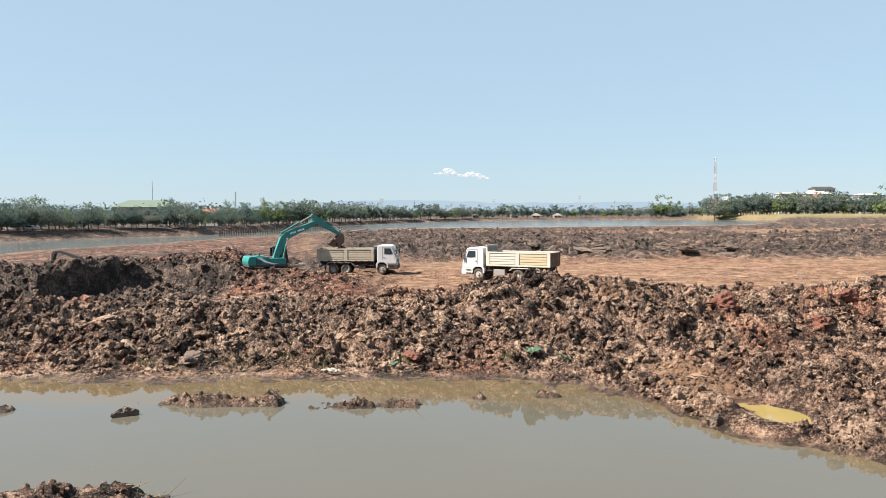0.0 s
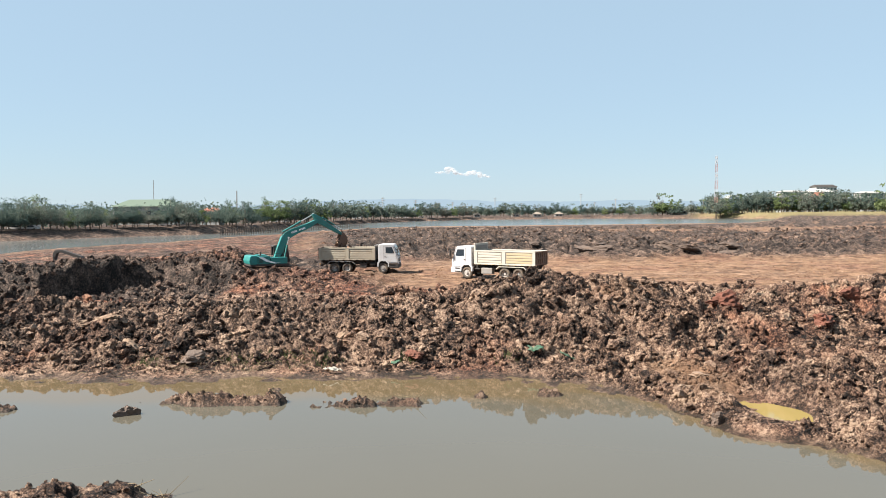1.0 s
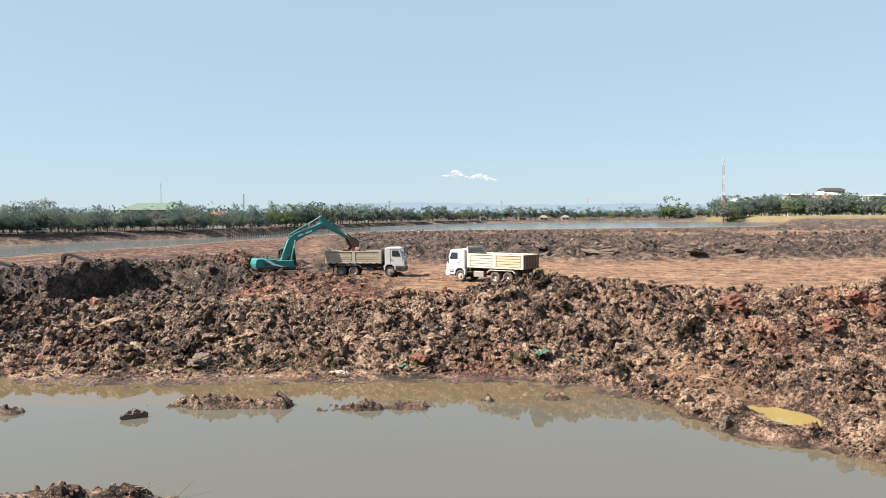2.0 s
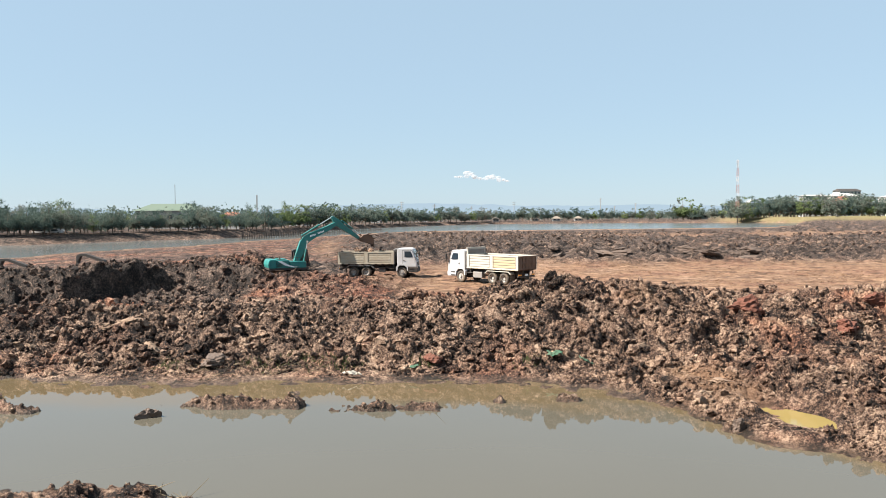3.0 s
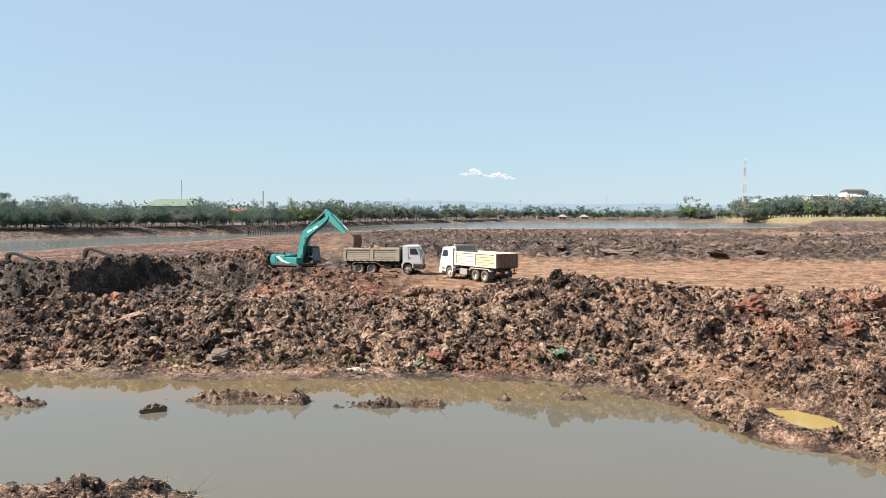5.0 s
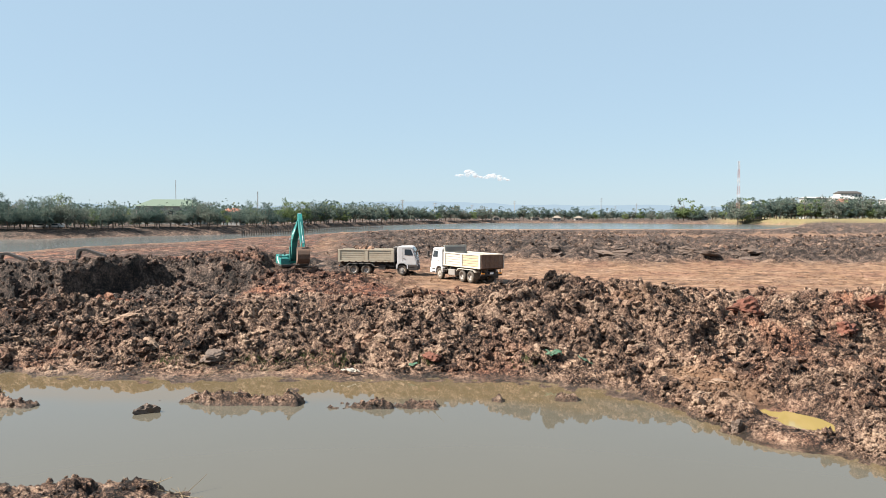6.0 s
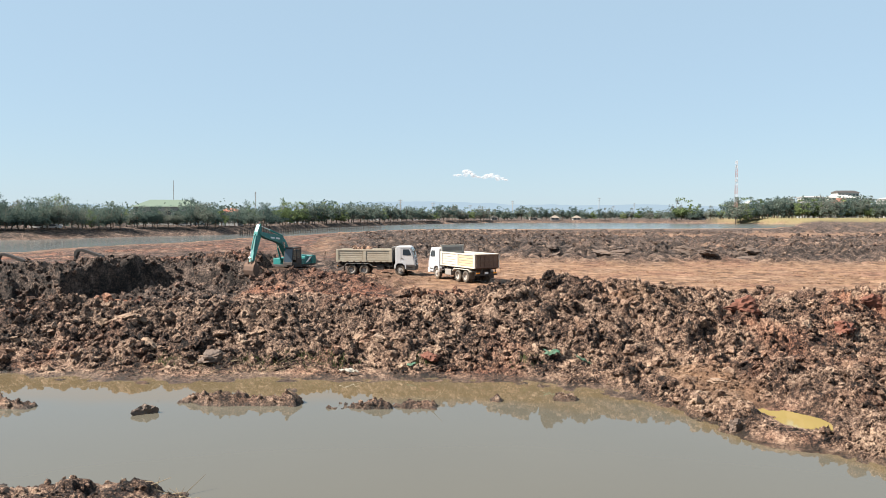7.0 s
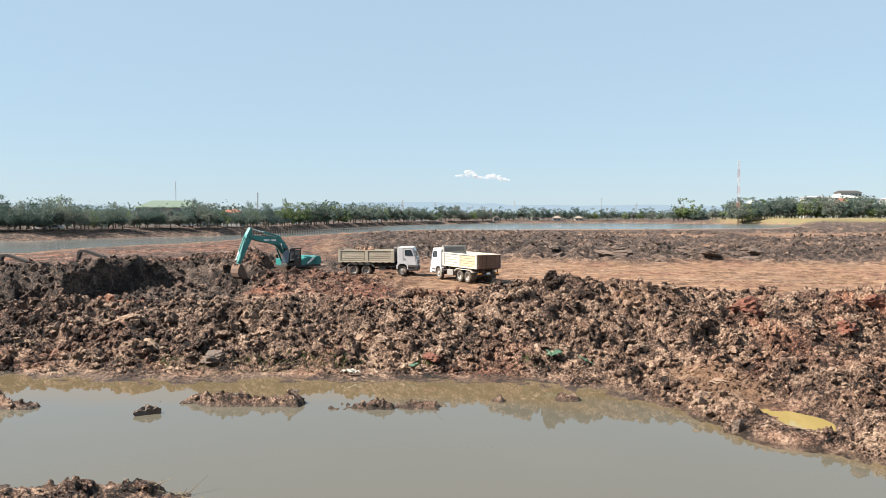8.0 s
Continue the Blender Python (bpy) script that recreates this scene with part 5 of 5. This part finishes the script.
def build_mast(name, label, at, height, base_w, top_w, bands, antennas=True, thick=1.0, tones=None):
    """A lattice mast on three or four legs, painted in bands."""
    b = empty(name, Matrix.Translation(at), label, "mast")
    n = bands
    for i in range(n):
        z0, z1 = height * i / n, height * (i + 1) / n
        w0, w1 = [base_w + (top_w - base_w) * i2 / n for i2 in (i, i + 1)]
        bm = bmesh.new()
        corners = ((-1, -1), (1, -1), (1, 1), (-1, 1))
        steps = 3
        for sx, sy in corners:
            rod(bm, (sx * w0 / 2, sy * w0 / 2, z0), (sx * w1 / 2, sy * w1 / 2, z1), 0.16 * thick, seg=4)
        for k in range(steps):
            za, zb = z0 + (z1 - z0) * k / steps, z0 + (z1 - z0) * (k + 1) / steps
            wa, wb = w0 + (w1 - w0) * k / steps, w0 + (w1 - w0) * (k + 1) / steps
            for j in range(4):
                (ax, ay), (bx, by) = corners[j], corners[(j + 1) % 4]
                rod(bm, (ax * wa / 2, ay * wa / 2, za), (bx * wb / 2, by * wb / 2, zb), 0.09 * thick, seg=3)
                rod(bm, (ax * wb / 2, ay * wb / 2, zb), (bx * wb / 2, by * wb / 2, zb), 0.09 * thick, seg=3)
        part("mast_section", bm, (tones or (MAST_WHITE, MAST_RED))[i % 2], b)
    if antennas:
        for z in (height * 0.97, height * 0.90, height * 0.66):
            for j in range(3):
                a = 2.1 * j + z
                bm = bmesh.new()
                box(bm, (math.cos(a) * 0.9, math.sin(a) * 0.9, z), (0.3, 0.3, 2.2), 0.05)
                part("antenna", bm, MAST_WHITE, b)
    return b


build_mast("telecom_mast", "red and white lattice telecom mast", (226.5, 644, 4.0), 48, 2.6, 1.0, 7, True, 0.6)
build_mast("radio_mast", "thin grey guyed radio mast", (-134, 357, 2.0), 20.5, 0.16, 0.12, 4, False, 0.3, (GREY_WALL, GREY_WALL))
build_mast("radio_mast", "thin grey lattice mast above the trees", (-97, 362, 2.0), 15.5, 0.4, 0.35, 3, False, 0.5, (GREY_WALL, GREY_WALL))
for a, y, h in ((-0.079, 620, 17), (0.066, 830, 20), (0.177, 850, 24), (0.222, 900, 19), (-0.037, 640, 15), (0.195, 845, 15), (0.011, 800, 15), (0.1, 860, 14)):
    b = empty("power_pole", Matrix.Translation((a * y, y, 1.8)), "tall concrete power pole with crossarms", "pole", "power poles on the far shore")
    bm = bmesh.new()
    rod(bm, (0, 0, 0), (0, 0, h), 0.42, 0.26, 6)
    part("pole", bm, GREY_WALL, b)
    for z in (0.95, 0.85):
        bm = bmesh.new()
        box(bm, (0, 0, h * z), (3.2, 0.3, 0.3))
        part("crossarm", bm, GREY_WALL, b)


def build_pile_fence():
    """Timber piles that hold the bank of the lake."""
    f = empty("pile_fence", Matrix(), "row of dark timber piles along the lake's edge", "fence")
    bm = bmesh.new()
    rod(bm, (0, 0, -1.2), (0, 0, 2.1), 0.17, 0.13, 7)
    me = link_mesh("pile", bm, WOOD_POST)
    n = 84
    line = []
    for i in range(n):
        u = i / (n - 1)
        a = -0.29 + 0.185 * u
        y = 252 + 120 * u ** 1.5
        p = new("pile", me)
        p.parent = f
        p.location = (a * y, y, 0.25 * math.sin(i * 2.3))
        line.append(Vector((a * y, y, 0)))
    for z in (0.9, 1.8):
        bm = bmesh.new()
        for p, q in zip(line, line[1:]):
            rod(bm, p + Vector((0, 0, z)), q + Vector((0, 0, z)), 0.07, seg=4)
        part("rail", bm, WOOD_POST, f)


build_pile_fence()


def build_parked_cars():
    for i, (a, y, mt) in enumerate(((-0.555, 224, WHITE_CAB), (-0.535, 226, GREY_CAB), (-0.53, 232, WHITE_CAB), (-0.36, 275, WHITE_CAB), (-0.22, 390, WHITE_CAB), (-0.205, 395, WHITE_CAB), (-0.06, 580, WHITE_CAB), (-0.05, 590, GREY_CAB), (-0.03, 610, WHITE_CAB))):
        x = a * y
        c = empty("car", Matrix.Translation((x, y, ground_z(x, y))), "pale car parked under the bank trees", "car", "parked cars")
        bm = bmesh.new()
        prism(bm, [(-2.1, 0.35), (-2.15, 0.8), (-1.2, 0.95), (-0.7, 1.45), (0.9, 1.48), (1.6, 0.95), (2.1, 0.85), (2.15, 0.35)], -0.85, 0.85, 0.05)
        part("body", bm, mt, c)
        bm = bmesh.new()
        prism(bm, [(-1.0, 0.98), (-0.62, 1.38), (0.82, 1.40), (1.3, 0.98)], -0.87, 0.87)
        part("window", bm, PANE, c)
        for wx in (-1.3, 1.3):
            for wy in (-0.8, 0.8):
                bm = bmesh.new()
                rod(bm, (wx, wy - 0.1, 0.32), (wx, wy + 0.1, 0.32), 0.32, seg=14)
                part("wheel", bm, RUBBER, c)


build_parked_cars()


# ---- the hidden machine's arm, litter, twigs and single clods ----
def build_far_arm():
    """The boom of another excavator that shows over the heap."""
    ob = empty("backhoe", Matrix.Translation((-37.4, 74.0, -0.25)), "dark mud-stained arm of an excavator behind the heap", "excavator")
    bm = bmesh.new()
    prism(bm, [(-0.1, 3.5), (-0.08, 3.95), (0.15, 4.2), (0.8, 4.24), (2.6, 3.62), (3.4, 2.8), (3.4, 2.5), (2.5, 3.34), (0.75, 4.0), (0.3, 3.94), (0.12, 3.5)], -0.25, 0.25, 0.03)
    part("boom", bm, CHASSIS, ob)
    bm = bmesh.new()
    prism(bm, [(-0.26, 1.2), (-0.12, 3.6), (0.14, 3.6), (0.04, 1.2)], -0.2, 0.2, 0.03)
    part("stick", bm, CHASSIS, ob)
    bm = bmesh.new()
    prism(bm, [(2.4, 0.8), (2.4, 2.6), (5.2, 2.6), (5.2, 0.8)], -1.2, 1.2, 0.08)
    part("house", bm, CHASSIS, ob)
    copy_thing(ob, Matrix.Translation((-43.6, 71.5, -0.55)))


build_far_arm()
GREEN_NET = plain_material("green plastic netting", (0.02, 0.09, 0.05), 0.7, 0, 0.8, (0.13, 0.10, 0.07), 3.0)
PALE_CLAY = plain_material("dry pale clay", (0.23, 0.155, 0.105), 0.9, 0, 0.9, (0.085, 0.055, 0.038), 3.0)
RED_CLAY = plain_material("wet red clay", (0.125, 0.040, 0.022), 0.8, 0, 0.9, (0.05, 0.026, 0.018), 3.0)
DARK_CLAY = plain_material("wet dark clay", (0.07, 0.05, 0.04), 0.75, 0, 0.6, (0.17, 0.11, 0.075), 2.0)
LITTER_WHITE = plain_material("weathered white plastic", (0.50, 0.47, 0.40), 0.6, 0, 0.6)
TWIG = plain_material("dry twig", (0.17, 0.13, 0.08), 0.9, 0, 0.4, (0.08, 0.06, 0.04), 6.0)
SPROUT = leaf_material("fresh weeds", [(0.1, (0.05, 0.06, 0.026)), (0.5, (0.085, 0.10, 0.04)), (0.9, (0.15, 0.15, 0.075))])


def single_clod(name, label, seed, at, size, mat, turn, sink=0.3):
    co, tri = clod_shape(seed, 3)
    me = mesh_from(name, co * size, tri.ravel(), 3, [mat], smooth=False)
    z = float(terrain(np.array([at[0]]), np.array([at[1]]))[0][0])
    ob = tagged(new(name, me), label, "clod")
    ob.matrix_basis = pose(at[0], at[1], max(z, 0.0) + size[2] * (1 - 2 * sink) * 0.8, *turn)
    return ob


single_clod("mud_rock", "dark wet lump of mud standing in the pond", 501, (-11.85, 28.3), (0.44, 0.38, 0.85), DARK_CLAY, (0, 0, 20), 0.56)
for k, (x, y, sx, sy, sz, mt, rx, ry, rz) in enumerate((
        (-5.2, 39.0, 0.55, 0.4, 0.34, PALE_CLAY, 20, -32, 10), (-8.1, 40.2, 0.42, 0.3, 0.28, PALE_CLAY, 0, 10, 30), (14.8, 40.5, 0.95, 0.7, 0.75, RED_CLAY, 10, 0, 20),
        (-17.8, 40.4, 0.6, 0.4, 0.3, PALE_CLAY, 5, -10, 5), (-19.0, 40.5, 0.5, 0.4, 0.3, PALE_CLAY, 5, 10, 0), (-22.7, 38.4, 0.5, 0.4, 0.32, PALE_CLAY, 0, 0, 10),
        (-21.9, 38.3, 0.45, 0.4, 0.32, PALE_CLAY, 0, 8, 0), (-11.8, 36.2, 1.0, 0.6, 0.55, DARK_CLAY, 0, 5, 10), (-15.6, 37.5, 0.7, 0.5, 0.5, PALE_CLAY, 0, 12, -15),
        (8.3, 36.4, 0.55, 0.45, 0.6, PALE_CLAY, 0, 0, 40), (-1.5, 36.3, 0.55, 0.45, 0.5, RED_CLAY, 0, 0, 10), (11.0, 35.6, 0.9, 0.6, 0.55, DARK_CLAY, 0, 0, 25),
        (10.6, 31.5, 0.9, 0.7, 0.22, PALE_CLAY, 0, 4, 15), (11.2, 33.0, 0.7, 0.5, 0.2, PALE_CLAY, 0, -6, 40), (9.5, 26.6, 0.4, 0.3, 0.5, DARK_CLAY, 0, 0, 10), (19.0, 38.7, 0.8, 0.6, 0.5, RED_CLAY, 0, 0, 60),
        (21.8, 40.9, 0.9, 0.7, 0.7, RED_CLAY, 10, 0, 10), (9.2, 29.8, 0.6, 0.5, 0.2, PALE_CLAY, 0, 0, 0))):
    tone = {"dry pale clay": "dry pale slab of clay lying on the heap", "wet red clay": "broken red clay boulder on the heap", "wet dark clay": "dark wet clay boulder at the foot of the heap"}[mt.name]
    single_clod("clay_boulder", tone, 510 + k, (x, y), (sx, sy, sz), mt, (rx, ry, rz))["group"] = "boulders of clay"


def build_bed_boulders():
    """Large dark rolls of clay in the rows beyond the haul road."""
    rng = np.random.RandomState(47)
    for k in range(26):
        x, y = rng.uniform(9, 44), rng.uniform(98, 110)
        w = rng.uniform(0.7, 1.7)
        ob = single_clod("clay_boulder", "big dark roll of dried clay on the lake bed", 560 + k % 9, (x, y), (w, w * 0.7, w * 0.55), DARK_CLAY, (rng.uniform(-15, 15), rng.uniform(-15, 15), rng.uniform(-40, 40)))
        ob["group"] = "rolls of clay beyond the road"


build_bed_boulders()


def crumpled(name, label, at, size, mat, seed, category):
    """A crumpled sheet that lies over the clods."""
    n = 16
    g = np.linspace(-0.5, 0.5, n)
    gx, gy = np.meshgrid(g, g)
    x, y = (gx * size[0] + 0.1 * np.sin(gy * 9)).ravel(), (gy * size[1] + 0.1 * np.sin(gx * 7)).ravel()
    wx, wy = x + at[0], y + at[1]
    zc = terrain(np.array([at[0] - 0.2, at[0] + 0.2, at[0]]), np.array([at[1], at[1], at[1] + 0.3]))[0]
    z = zc.mean() + (zc[1] - zc[0]) * 2.5 * x + (zc[2] - zc[:2].mean()) * 2.0 * y + 0.14 + 0.55 * np.abs(fbm(x * 4, y * 4, seed))
    k = (np.arange(n - 1)[:, None] * n + np.arange(n - 1)[None]).ravel()
    me = mesh_from(name, np.stack([wx, wy, z], 1), np.stack([k, k + 1, k + n + 1, k + n], 1).ravel(), 4, [mat])
    ob = tagged(new(name, me), label, category)
    mod = ob.modifiers.new("thickness", "SOLIDIFY")
    mod.thickness = 0.02
    return ob


crumpled("netting", "torn green netting half buried in the heap", (4.3, 36.3), (0.6, 0.32), GREEN_NET, 5, "netting")
crumpled("netting", "scrap of green netting in the mud", (5.8, 36.3), (0.5, 0.45), GREEN_NET, 6, "netting")
crumpled("netting", "small dark green rag at the foot of the heap", (-2.3, 35.7), (0.25, 0.2), GREEN_NET, 7, "netting")
crumpled("plastic_sheet", "dirty white plastic scrap on the mud", (-5.1, 34.9), (0.7, 0.3), LITTER_WHITE, 8, "litter")


def build_weeds():
    """Tufts of grass blades on the foot of the heap."""
    rng = np.random.RandomState(21)
    spots = [(-6.9, 36.3, 0.9), (-8.9, 36.2, 0.8), (-10.1, 36.4, 0.7), (-1.9, 36.2, 0.5), (-5.6, 36.0, 0.7), (3.1, 36.1, 0.6), (-7.8, 36.9, 0.6), (-14.0, 36.2, 0.7)]
    cos = []
    for x, y, r in spots:
        n = 60
        px, py = x + rng.normal(size=n) * r * 0.6, y + rng.normal(size=n) * r * 0.4
        pz = terrain(px, py)[0]
        h = rng.uniform(0.1, 0.38, n)
        lean = rng.normal(size=(n, 2)) * 0.14
        w = rng.uniform(0.012, 0.03, n)
        cos.append(np.stack([np.stack([px - w, py, pz], 1), np.stack([px + w, py, pz], 1), np.stack([px + lean[:, 0], py + lean[:, 1], pz + h], 1)], 1).reshape(-1, 3))
    c = np.concatenate(cos)
    me = mesh_from("weeds", c, np.arange(len(c)), 3, [SPROUT], smooth=False)
    tagged(new("weeds", me), "thin tufts of green weeds on the mud", "weeds", kind="stuff")


build_weeds()


def build_twigs():
    rng = random.Random(31)
    bm = bmesh.new()
    for x, y, n, s in ((-10.4, 35.8, 70, 1.5), (-13.2, 35.9, 70, 1.6), (-7.0, 19.6, 60, 0.45), (-7.0, 35.8, 50, 1.2), (-1.0, 29.9, 5, 0.3), (-8.2, 20.0, 8, 0.5)):
        for i in range(n):
            px, py = x + rng.gauss(0, s * 0.7), y + rng.gauss(0, s * 0.3)
            z = float(terrain(np.array([px]), np.array([py]))[0][0])
            if z < 0.03:
                continue
            d = Vector((rng.gauss(0, 1), rng.gauss(0, 0.6), rng.uniform(-0.1, 0.5))).normalized() * rng.uniform(0.2, 0.7)
            rod(bm, (px, py, z), Vector((px, py, z + 0.05)) + d, 0.014, 0.005, 4)
    ob = new("twigs", link_mesh("twigs", bm, TWIG))
    tagged(ob, "dry brown twigs and roots in the mud", "twigs", kind="stuff")


build_twigs()

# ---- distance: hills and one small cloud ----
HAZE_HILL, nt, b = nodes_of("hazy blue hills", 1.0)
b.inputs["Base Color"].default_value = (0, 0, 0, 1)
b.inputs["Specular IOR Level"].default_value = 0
# the haze over the hills is painted as an even pale blue glow
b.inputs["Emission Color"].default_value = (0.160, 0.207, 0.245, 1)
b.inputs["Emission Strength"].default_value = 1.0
CLOUD, nt, b = nodes_of("white cloud", 1.0)
b.inputs["Base Color"].default_value = (0.32, 0.32, 0.32, 1)
# added glow supplies part of the cloud's brightness, besides the sun
b.inputs["Emission Color"].default_value = (0.19, 0.205, 0.22, 1)
b.inputs["Emission Strength"].default_value = 0.75
clear = nt.nodes.new("ShaderNodeBsdfTransparent")
thin = nt.nodes.new("ShaderNodeMixShader")
thin.inputs[0].default_value = 0.68
nt.links.new(b.outputs[0], thin.inputs[1])
nt.links.new(clear.outputs[0], thin.inputs[2])
nt.links.new(thin.outputs[0], nt.nodes["Material Output"].inputs["Surface"])


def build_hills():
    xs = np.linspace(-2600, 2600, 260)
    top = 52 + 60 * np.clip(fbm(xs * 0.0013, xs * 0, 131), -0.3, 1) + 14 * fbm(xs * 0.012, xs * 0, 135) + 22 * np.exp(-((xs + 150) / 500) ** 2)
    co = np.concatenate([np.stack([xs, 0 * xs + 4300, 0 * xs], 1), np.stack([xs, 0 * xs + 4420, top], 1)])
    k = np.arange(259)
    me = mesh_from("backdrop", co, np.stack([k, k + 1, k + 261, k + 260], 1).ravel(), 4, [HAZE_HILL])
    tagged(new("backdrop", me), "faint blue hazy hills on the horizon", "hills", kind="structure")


build_hills()


def build_cloud():
    rng = np.random.RandomState(5)
    cos, tris, base = [], [], 0
    for i in range(46):
        u = rng.uniform(-1, 1)
        big = np.exp(-((u + 0.45) / 0.28) ** 2) + 0.75 * np.exp(-((u - 0.45) / 0.35) ** 2)
        co, tri = clod_shape(900 + i % 6, 2)
        co = co / np.linalg.norm(co, axis=1)[:, None] * (0.93 + 0.07 * np.linalg.norm(co, axis=1)[:, None])
        r = rng.uniform(7, 17) * (0.35 + big * 0.75)
        c = co * (r * 1.25, r * 1.2, r * 0.85) + (u * 135, rng.uniform(-30, 30), big * rng.uniform(0, 26) - 12 * u - 4)
        cos.append(c)
        tris.append((tri + base).ravel())
        base += len(c)
    me = mesh_from("cloud", np.concatenate(cos), np.concatenate(tris), 3, [CLOUD])
    ob = tagged(new("cloud", me), "one small white cumulus cloud over the hills", "cloud", kind="structure")
    ob.location = (95, 3900, 193)


build_cloud()


# ---- larger clods of the heap that can be told apart ----
def build_loose_clods():
    shapes = []
    for k in range(12):
        co, tri = clod_shape(700 + k, 2)
        shapes.append(mesh_from("clay_clod", co, tri.ravel(), 3, [CLAY], smooth=False))
    x, y, rng = scatter(61, 280, (-22, 24, 25, 42), mound_keep)
    z = terrain(x, y)[0]
    for px, py, pz in zip(x, y, z):
        if pz < 0.1:
            continue
        s = rng.uniform(0.16, 0.38)
        ob = new("clay_clod", shapes[rng.randint(12)])
        ob.parent = ground
        ob.matrix_basis = pose(px, py, pz + 0.25 * s, *rng.uniform((-40, -40, 0), (40, 40, 360))) @ Matrix.Diagonal((s, s, s * rng.uniform(0.6, 1.0), 1))


build_loose_clods()


motions()
